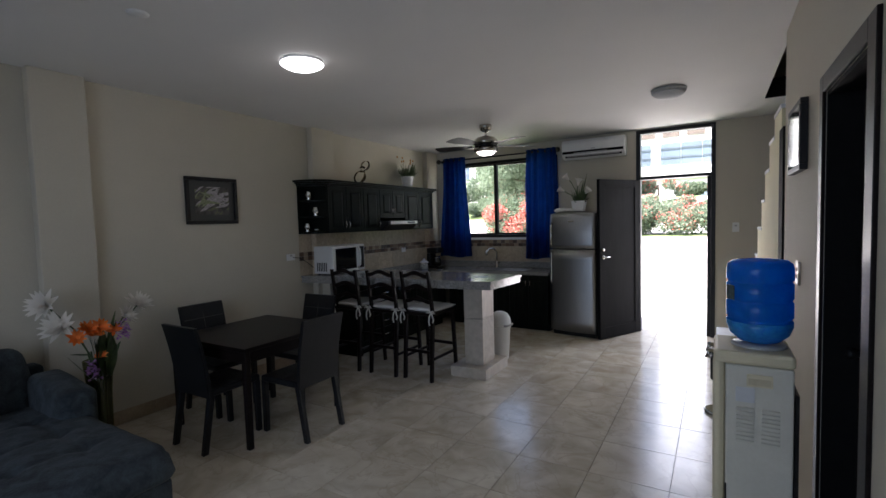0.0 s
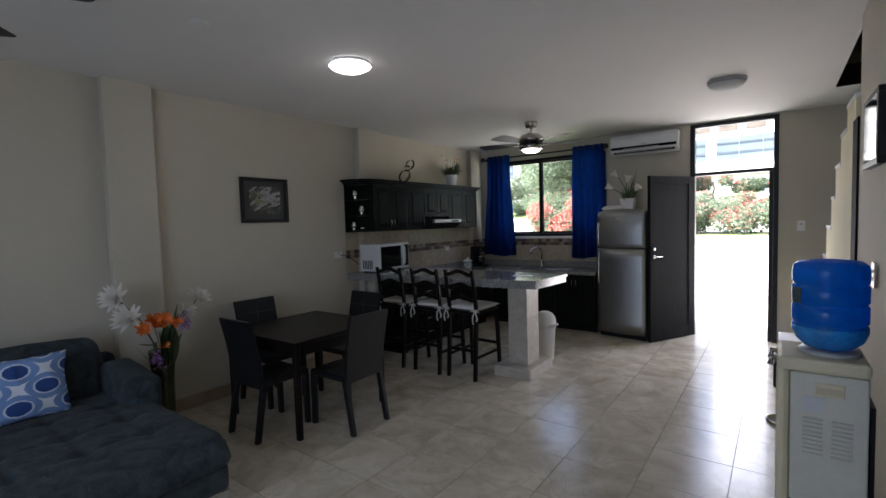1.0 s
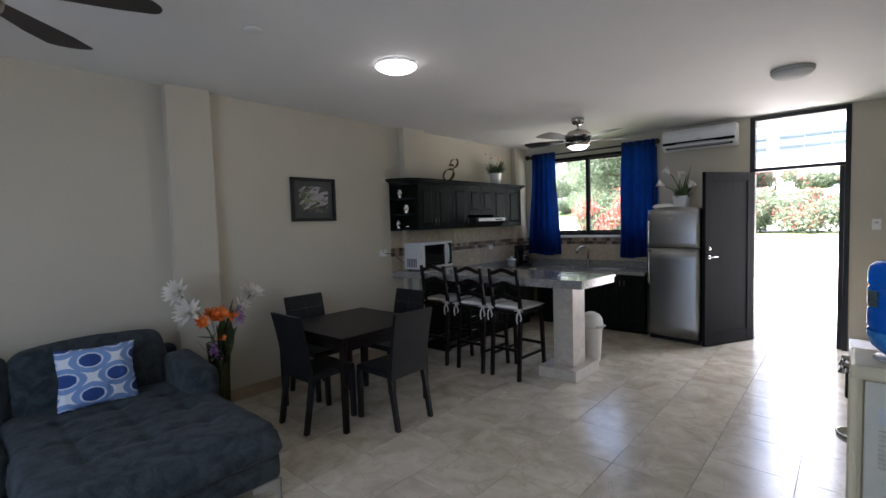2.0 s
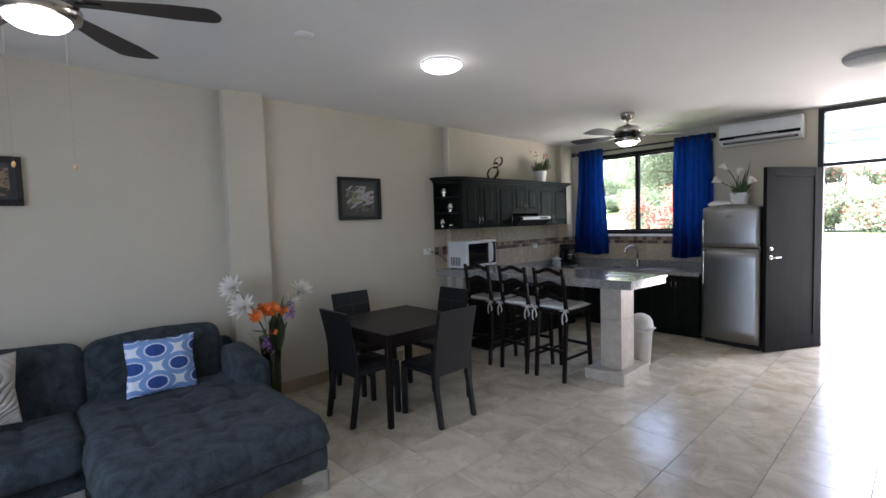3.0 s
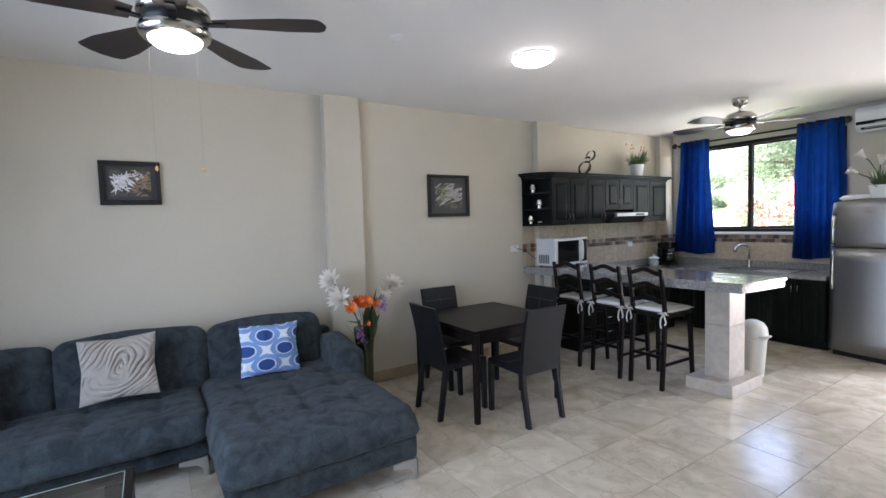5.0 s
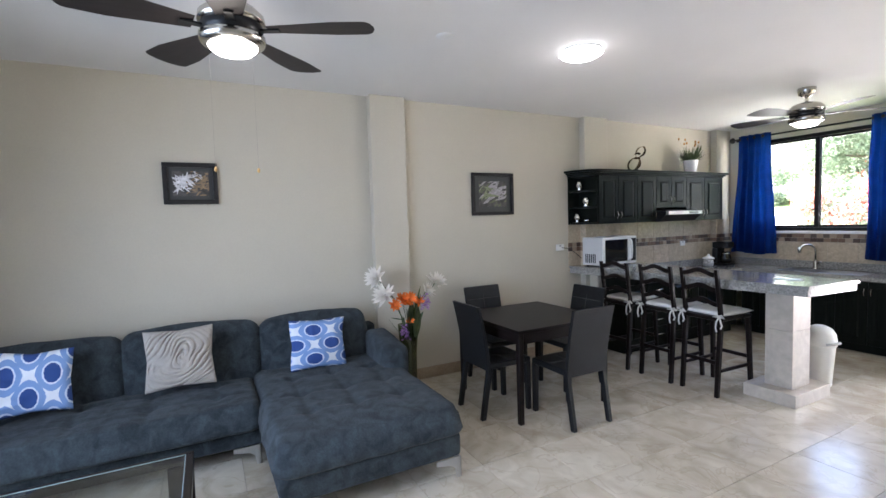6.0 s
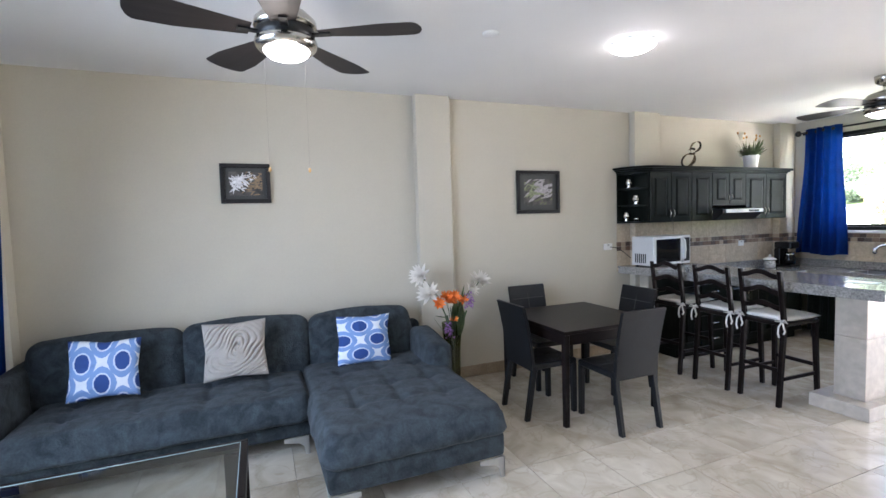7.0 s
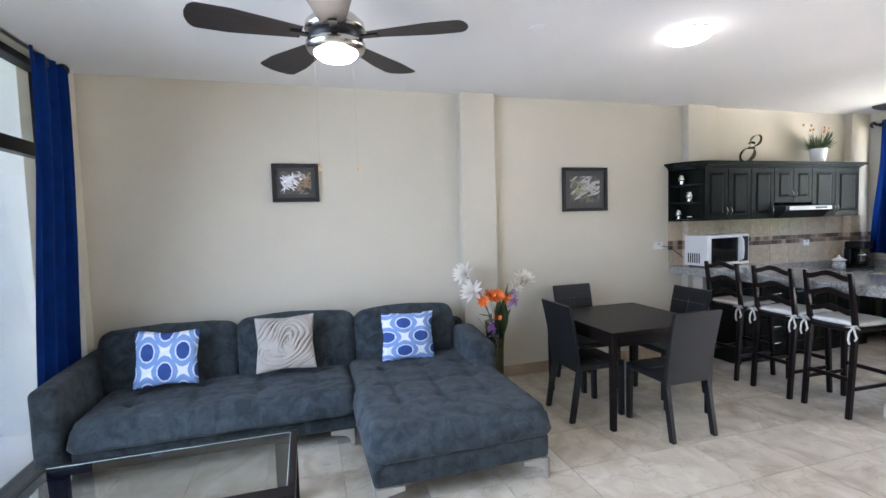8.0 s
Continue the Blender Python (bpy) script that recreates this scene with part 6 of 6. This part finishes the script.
# ---- entrance side ----
def water_cooler():
    c = thing("water_cooler", pose(0.07, 2.60, 0), "cream floor-standing water cooler", "water cooler")
    part("side_panel", span(-0.10, 0.145, -0.150, 0.150, 0.015, 0.960, 0.008), WHITEPANEL, c, "pale grey side panels")
    part("front_panel", span(-0.148, -0.101, -0.155, 0.155, 0.015, 0.980, 0.02), CREAM, c)
    part("top", span(-0.146, 0.15, -0.157, 0.157, 0.961, 1.02, 0.016), CREAM, c)
    part("top_tray", lathe([(0.105, 1.020), (0.108, 1.023), (0.10, 1.033), (0.06, 1.035), (0, 1.035)], 28, at=(0.03, 0, 0)), GREYPLASTIC, c)
    grip = part("recess", span(-0.022, 0.072, -0.1535, -0.149, 0.872, 0.926, 0.003), CREAM, c, "moulded hand grip")
    part("grip_lip", span(-0.016, 0.066, -0.1545, -0.1536, 0.880, 0.908, 0.0004), DARKCREAM, grip)
    part("side_seam", span(-0.1005, -0.094, -0.1515, -0.1495, 0.02, 0.42), BLACKPLASTIC, c)
    part("label_plate", span(-0.062, 0.008, -0.1525, -0.149, 0.80, 0.865), GREYWHITE, c, "blank pale label")
    for x0 in (-0.06, 0.032):
        for k in range(9):
            part("vent_slat", box(0.065, 0.008, 0.007, (x0 + 0.033, -0.1535, 0.63 + 0.018 * k), 0.001, rot=(25, 0, 0)), WHITEPANEL, c)
    part("tap_housing", span(-0.158, -0.130, -0.10, 0.10, 0.86, 0.97, 0.010), BLACKPLASTIC, c)
    for y in (-0.06, 0.06):
        part("tap", tube([(-0.145, y, 0.985), (-0.163, y, 0.99), (-0.170, y, 0.955)], 0.012, 10), CHROME, c)
    part("drip_tray", lathe([(0, 0.655), (0.05, 0.656), (0.064, 0.668), (0.066, 0.692), (0.060, 0.694), (0.056, 0.684), (0, 0.683)], 24, at=(-0.12, 0, 0)), CHROME, c)
    part("back_grille", span(0.151, 0.165, -0.13, 0.13, 0.1, 0.85), BLACKPLASTIC, c)
    b = thing("water_bottle", pose(0.10, 2.60, 1.036) @ Matrix.Diagonal((0.955, 0.955, 0.92, 1)), "blue plastic water bottle half full on the cooler", "bottle")
    prof = [(0.05, 0.0), (0.085, 0.012), (0.118, 0.045), (0.132, 0.085)]
    for z in (0.11, 0.20, 0.29):
        prof += [(0.133, z), (0.1268, z + 0.006), (0.1268, z + 0.014), (0.133, z + 0.022)]
    prof += [(0.133, 0.36), (0.128, 0.385), (0.11, 0.402), (0.06, 0.408), (0, 0.408)]
    part("shell", lathe(prof[4:], 40), BLUEBOTTLE, b)
    part("water_base", lathe(prof[:4] + [(0.133, 0.109)], 40), BLUEWATER, b, "lighter blue base that holds the water")
    part("bottle_label", span(-0.1365, -0.1325, -0.028, 0.028, 0.215, 0.285, 0.001), DARKLABEL, b, "small dark printed label").matrix_basis = pose(0, 0, 0, 0, 0, 30)


DARKCREAM = material("darker_cream_plastic", (0.56, 0.48, 0.31), 0.5, vary=0.08, bump=0.02)
DARKLABEL = material("dark_label", (0.06, 0.10, 0.10), 0.4, vary=0.4, scale=30)
WHITEPANEL = material("pale_grey_panel", (0.63, 0.60, 0.50), 0.4, vary=0.05, bump=0.02)
BLUEWATER = material("blue_bottle_with_water", (0.05, 0.40, 0.86), 0.12, vary=0.2, scale=9, bump=0, coat=0.5)
let_light_through(BLUEWATER, 0.5)
water_cooler()


def wall_frame():
    """A glazed picture on the east wall."""
    f = thing("framed_picture", pose(R - 0.002, 3.295, 1.832), "black framed glazed picture reflecting the doorway", "picture")
    w, h, t = 0.45, 0.363, 0.03
    bm = span(-0.035, 0, -w / 2, w / 2, h - t, h, 0.004)
    span(-0.035, 0, -w / 2, w / 2, 0, t, 0.004, bm=bm)
    span(-0.035, 0, -w / 2, -w / 2 + t, t, h - t, 0.004, bm=bm)
    span(-0.035, 0, w / 2 - t, w / 2, t, h - t, 0.004, bm=bm)
    part("frame", bm, BLACKWOOD, f)
    part("glazing", span(-0.036, -0.012, -w / 2 + t, w / 2 - t, t, h - t), BLACKGLASS, f, "dark glossy glazed print")


wall_frame()
plate("wall_control", pose(R - 0.013, 3.30, 1.28, 0, 0, -90), 0.09, 0.13, "small grey wall control by the cooler", "control", 2)
s = thing("stair_step", pose(0, 0, 0), "white plastered bottom step of the stair", "step")
part("tread", span(-0.06, R - 0.002, 6.28, 6.95, 0.0, 0.17, 0.008), WHITEWALL, s)


# ---- outside ----
def ground():
    """One sheet: flat by the house, rising behind the drive."""
    bm = bmesh.new()
    xs = [-300, -80, -40, -20, -10, -5, 0, 5, 10, 20, 40, 80, 300]
    ys = [-300, -80, -20, -5, D + T, 8, 10, 13, 16, 20, 21.5, 23, 25, 27, 34, 60, 300]
    def z(y):
        return -0.13 if y <= 10 else -0.13 + 1.0 * min(1, (y - 10) / 10) + max(0, min(5.5, y - 21.5)) * 0.32 + max(0, min(26, y - 27)) * 0.02
    grid = [[bm.verts.new((x, y, z(y))) for x in xs] for y in ys]
    for a, b in zip(grid, grid[1:]):
        for i in range(len(xs) - 1):
            bm.faces.new((a[i], a[i + 1], b[i + 1], b[i]))
    tagged(new("ground", mesh_of("ground", bm, SOIL)), "grassy ground round the house", "ground", kind="structure")
    bm = bmesh.new()
    rows = []
    for y in (D + T, 8, 10, 13, 16, 19.3):
        rows.append([bm.verts.new((x, y, z(y) + 0.03)) for x in ((-1.7, -1.2, -0.6, 3, 8) if y < 12 else (-16, -8, -2, 3, 8))])
    for a, b in zip(rows, rows[1:]):
        for i in range(4):
            bm.faces.new((a[i], a[i + 1], b[i + 1], b[i]))
    tagged(new("pavement_drive", mesh_of("drive", bm, CONCRETE)), "sunlit pale concrete drive", "drive", kind="structure")
    bm = bmesh.new()
    rows = [[bm.verts.new((x, y, z(y) + 0.03)) for x in (-5.5, -2, 2, 6)] for y in (21.5, 23, 25, 26.6)]
    for a, b in zip(rows, rows[1:]):
        for i in range(3):
            bm.faces.new((a[i], a[i + 1], b[i + 1], b[i]))
    tagged(new("road_bank", mesh_of("bank", bm, CONCRETE)), "pale sunlit paved bank behind the hedge", "road", kind="structure")
    bm = bmesh.new()
    rows = [[bm.verts.new((x, y, z(y) + 0.03)) for x in (-20, -14, -9.4)] for y in (19.31, 20, 21.5, 23, 24)]
    for a, b in zip(rows, rows[1:]):
        for i in range(2):
            bm.faces.new((a[i], a[i + 1], b[i + 1], b[i]))
    tagged(new("road", mesh_of("road", bm, CONCRETE)), "pale sunlit road rising past the garden", "road", kind="structure")
    return z


height = ground()


def foliage(name, mat, blobs, count, size, seed):
    """Leaves scattered through uneven clumps; blobs: (x, y, z, radius)."""
    rnd = np.random.RandomState(seed)
    tot = sum(b[3] ** 2 for b in blobs)
    vs = []
    for x, y, z, r in blobs:
        n = max(20, int(count * r * r / tot))
        d = rnd.normal(size=(n, 3))
        d /= np.linalg.norm(d, axis=1)[:, None]
        c = np.array((x, y, z)) + d * (r * (0.55 + 0.5 * rnd.random((n, 1)))) * np.array((1, 1, 0.8))
        u = rnd.normal(size=(n, 3))
        u /= np.linalg.norm(u, axis=1)[:, None]
        w = np.cross(u, rnd.normal(size=(n, 3)))
        w /= np.linalg.norm(w, axis=1)[:, None]
        s = size * (0.6 + 0.8 * rnd.random((n, 1)))
        vs.append(np.stack([c - u * s, c + w * s * 0.45, c + u * s, c - w * s * 0.45], 1).reshape(-1, 3))
    v = np.concatenate(vs)
    data = bpy.data.meshes.new(name)
    data.from_pydata(v.tolist(), [], np.arange(len(v)).reshape(-1, 4).tolist())
    data.materials.append(mat)
    return data


def shrub(x, y, w, h, seed, red, label):
    rnd = random.Random(seed)
    base = height(y)
    s = thing("flowering_shrub" if red else "shrub", pose(x, y, base), label, "shrub", "hedge along the drive")
    blobs = [(rnd.uniform(-w, w) / 2, rnd.uniform(-0.5, 0.5), rnd.uniform(0.25, 0.75) * h, rnd.uniform(0.3, 0.5) * h) for _ in range(9)]
    ob = new("leaves", foliage("leaves", LEAF, blobs, 7000, 0.062, seed))
    ob.parent = s
    if red:
        blobs = [(bx, by - 0.1, bz + 0.12 * h, r * 0.95) for bx, by, bz, r in blobs[:6]]
        ob = new("blossoms", foliage("blossoms", RED, blobs, int(2000 * red), 0.055, seed + 50))
        ob.parent = s
        tagged(ob, "clusters of red blossom")
    part("stem", tube([(0, 0, 0), (0.05, 0, 0.3 * h), (0, 0.05, 0.6 * h)], 0.05, 6), BARK, s)


def tree(x, y, h, r, seed, label):
    rnd = random.Random(seed)
    t = thing("tree", pose(x, y, height(y)), label, "tree", "garden trees")
    bm = tube([(0, 0, 0), (0.1, 0, h * 0.25), (0.0, 0.1, h * 0.5), (0.1, 0.1, h * 0.8)], 0.16, 8, end=0.05)
    blobs = []
    for k in range(16):
        a, e = rnd.uniform(0, 6.28), rnd.uniform(0.35, 1.0)
        q = (r * rnd.uniform(0.3, 0.9) * math.cos(a), r * rnd.uniform(0.3, 0.9) * math.sin(a), h * e)
        tube([(0.05, 0.05, h * 0.4), (q[0] * 0.5, q[1] * 0.5, h * (0.4 + (e - 0.4) * 0.7)), q], 0.06, 5, bm=bm, end=0.015)
        blobs.append((*q, r * rnd.uniform(0.28, 0.45)))
    part("trunk", bm, BARK, t)
    ob = new("crown", foliage("crown", LEAF, blobs, 24000, 0.085, seed))
    ob.parent = t


HEDGE = ((-1.5, 20.4, 2.6, 1.45, 0.6), (-3.6, 20.7, 2.6, 1.2, 0.4), (0.9, 20.4, 2.4, 1.3, 0.6), (-1.8, 23.6, 2.6, 0.95, 0.4), (0.6, 23.8, 2.6, 0.85, 0.3), (-3.9, 24.0, 2.6, 0.9, 0.3), (-0.3, 27.5, 3.0, 0.9, 0.3), (-2.8, 27.6, 3.2, 1.1, 0.7), (-5.6, 27.6, 3.0, 1.0, 0.2), (2.4, 27.6, 3.0, 0.9, 0.2), (3.2, 21.0, 2.4, 1.4, 0.0))
GARDEN = ((-7.5, 18.8, 2.2, 1.45, 2.0), (-5.9, 18.9, 2.2, 1.7, 1.9), (-8.6, 22.6, 2.6, 2.1, 0.1), (-11.6, 24.6, 2.0, 1.2, 0.0), (-10.4, 26.0, 3.2, 2.2, 0.1), (-15.6, 26.5, 3.2, 1.6, 0.0), (-12.9, 27.5, 3.0, 1.8, 0.0), (-6.6, 23.2, 2.4, 1.4, 0.2))
for x, y, w, h, red in HEDGE + GARDEN:
    shrub(x, y, w, h, int(abs(x * 31 + y * 17)), red * 0.5 if red < 1 else red, "leafy hedge shrub with scattered red blossom" if red else "leafy green hedge shrub")
for x, y, h, r in ((-9.0, 24.6, 4.8, 2.5), (-7.0, 26.0, 5.0, 2.4), (-11.3, 28.5, 5.4, 2.4), (-8.4, 31.5, 4.6, 2.4), (-12.0, 29.0, 5.5, 2.3), (-24.0, 31.0, 6.0, 3.0)):
    tree(x, y, h, r, int(abs(x * 31 + y * 17)), "broad leafy garden tree")


def house(x):
    """The white house across the drive, with balconies and blue-tinted windows."""
    h = thing("white_house", pose(x, 36.0, 1.2), "white two-storey house with blue-tinted windows and balcony", "house")
    part("wall", span(-9, 9, 0, 7, 1.4, 3.2), WHITEWALL, h)
    part("upper_wall", span(-9, 9, 0.6, 7, 3.2, 7.6), WHITEWALL, h)
    part("balcony_slab", span(-9, 9, -0.2, 0.59, 3.0, 3.25, 0.02), WHITEWALL, h)
    part("parapet", span(-9, 9, -0.2, -0.05, 3.25, 3.75, 0.02), WHITEWALL, h)
    part("roof", span(-9.3, 9.3, 0.2, 7.4, 7.6, 7.9, 0.03), ROOF, h, "brown eaves")
    for k in range(8):
        part("upper_window", span(-7.1 + 1.55 * k, -6.0 + 1.55 * k, 0.56, 0.598, 5.98, 6.40), ROOF, h, "shaded brown upper window")
    for x0, x1 in ((-4.9, -1.52), (-1.075, 3.0), (3.4, 6.8)):
        w = part("window", span(x0, x1, 0.52, 0.598, 3.95, 5.63), WHITEWALL, h)
        n = 3
        for k in range(n):
            a = x0 + 0.08 + (x1 - x0 - 0.16) * k / n
            b = x0 + 0.08 + (x1 - x0 - 0.16) * (k + 1) / n - 0.035
            part("pane", span(a, b, 0.49, 0.515, 4.03, 5.55), HOUSEGLASS, w)
        for z in (4.535, 5.16):
            part("rail", span(x0, x1, 0.43, 0.46, z - 0.017, z + 0.017), DARKSTEEL, w)
    for x0, x1 in ((-4.5, -2.6), (0.2, 2.0)):
        part("window", span(x0, x1, -0.05, -0.002, 1.0, 2.6), HOUSEGLASS, h)


ROOF = material("brown_roof", (0.17, 0.135, 0.115), 0.8, vary=0.2, scale=3)
HOUSEGLASS = material("blue_tinted_glass", (0.17, 0.215, 0.27), 0.2, vary=0.15, scale=0.6, bump=0, spec=0.25)
house(-2.5)
house(-25.5)
# terrace beyond the sliding door
setting("pavement_terrace", span(-4.9, 1.66, -6.2, S - 0.30, -0.122, -0.02), PAVING, "pale grey paved terrace", "terrace")
# slab's unseen far part is drawn out to cut the daylight
setting("ceiling_terrace", span(-4.9, 1.66, -6.2, S - 0.30, 2.98, 3.12), TERRACE, "white slab over the terrace, drawn out unseen to cut daylight", "ceiling")
# unseen side wall, added to keep daylight off the terrace
setting("wall_terrace_east", span(1.5, 1.66, -6.2, S - 0.46, -0.12, 2.978), TERRACE, "white rendered terrace side wall, the sky's blue in its colour", "wall")
setting("wall_garden", span(-4.9, 1.66, -6.36, -6.2, -0.12, 2.6), TERRACE, "white rendered garden wall closing the terrace", "wall")
setting("wall_terrace", span(-4.78, -4.62, -6.2, S - 0.30, -0.12, 2.978), TERRACE, "white rendered terrace side wall, the sky's blue in its colour", "wall")


# ---- backsplash ----
def tiles_on(name, wall, place, length, z0, z1, tw, mat, shared):
    """Rows of wall tiles, each a piece; place(u, z) gives a tile's pose."""
    n = max(1, int(round(length / tw)))
    tw = length / n
    key = (round(tw, 4), round(z1 - z0, 4))
    for k in range(n):
        if key not in shared:
            shared[key] = mesh_of("tile", box(tw - 0.003, 0.008, z1 - z0 - 0.003, (0, 0, 0), 0.0015, 1), mat)
        ob = new(name, shared[key])
        ob.parent = wall
        ob.matrix_basis = place((k + 0.5) * tw, (z0 + z1) / 2)


def backsplash(name, place, length, top, label):
    b = thing(name, pose(0, 0, 0), label, "backsplash")
    b["kind"] = "structure"
    shared, small = {}, {}
    z = KZ + 0.096
    tiles_on("tile", b, place, length, z, 1.20, 0.30, SPLASH, shared)
    for j in range(2):
        tiles_on("mosaic_tile", b, place, length, 1.20 + 0.053 * j, 1.253 + 0.053 * j, 0.075 if j == 0 else 0.0701, MOSAIC, small)
    tiles_on("tile", b, place, length, 1.306, top, 0.30, SPLASH, shared)
    return b


backsplash("backsplash_west", lambda u, z: pose(W + 0.006, 4.53 + u, z, 0, 0, 90), 2.19, 1.522, "beige tile backsplash with brown mosaic band")
backsplash("backsplash_column", lambda u, z: pose(W + 0.096, 4.15 + u, z, 0, 0, 90), 0.38, 1.522, "beige tiles with brown mosaic band on the column")
backsplash("backsplash_column_side", lambda u, z: pose(W + 0.012 + u, 4.145, z), 0.09, 1.522, "beige tiles with brown mosaic band on the column's narrow side")
backsplash("backsplash_corner_side", lambda u, z: pose(W + 0.012 + u, 6.715, z), 0.09, 1.522, "beige tiles with brown mosaic band on the narrow corner side")
backsplash("backsplash_end", lambda u, z: pose(W + 0.006, 3.95 + u, z, 0, 0, 90), 0.20, 1.522, "beige tiles with brown mosaic band at the bar")
backsplash("backsplash_corner", lambda u, z: pose(W + 0.096, 6.72 + u, z, 0, 0, 90), 0.33, 1.522, "beige tiles with brown mosaic band on the corner column")
backsplash("backsplash_north", lambda u, z: pose(W + 0.09 + u, D - 0.006, z), 2.15, 1.309, "beige tile backsplash with brown mosaic band under the window")


# ---- floor tiles ----
def lay_floor():
    pitch, gap = 0.468, 0.004
    xs = [W] + [v for v in [-0.763 + pitch * k for k in range(-8, 3)] if W + 0.02 < v < R] + [R]
    ys = [S - 0.16] + [v for v in [3.01 + pitch * k for k in range(-11, 10)] if S - 0.14 < v < D + 0.1] + [D + 0.12]
    shared = {}
    for i in range(len(xs) - 1):
        for j in range(len(ys) - 1):
            w, d = xs[i + 1] - xs[i] - gap, ys[j + 1] - ys[j] - gap
            key = (round(w, 3), round(d, 3))
            if key not in shared:
                shared[key] = mesh_of("floor_tile", box(w, d, 0.008, (0, 0, -0.004)), TILE)
            ob = new("floor_tile", shared[key])
            ob.parent = floor
            ob.location = ((xs[i] + xs[i + 1]) / 2, (ys[j] + ys[j + 1]) / 2, 0)


lay_floor()


def skirting():
    b = thing("baseboard", pose(0, 0, 0), "tan tile skirting along the wall", "baseboard")
    b["kind"] = "structure"
    shared = {}
    for y0, y1, x in ((S, 1.48, W), (1.48, 1.83, W + 0.09), (1.83, 4.15, W)):
        n = max(1, int(round((y1 - y0) / 0.40)))
        w = (y1 - y0) / n
        for k in range(n):
            key = round(w, 3)
            if key not in shared:
                shared[key] = mesh_of("skirting_tile", box(0.009, w - 0.003, 0.115, (0, 0, 0.0575), 0.002, 1), SKIRT)
            ob = new("skirting_tile", shared[key])
            ob.parent = b
            ob.location = (x + 0.006, y0 + (k + 0.5) * w, 0.001)


skirting()
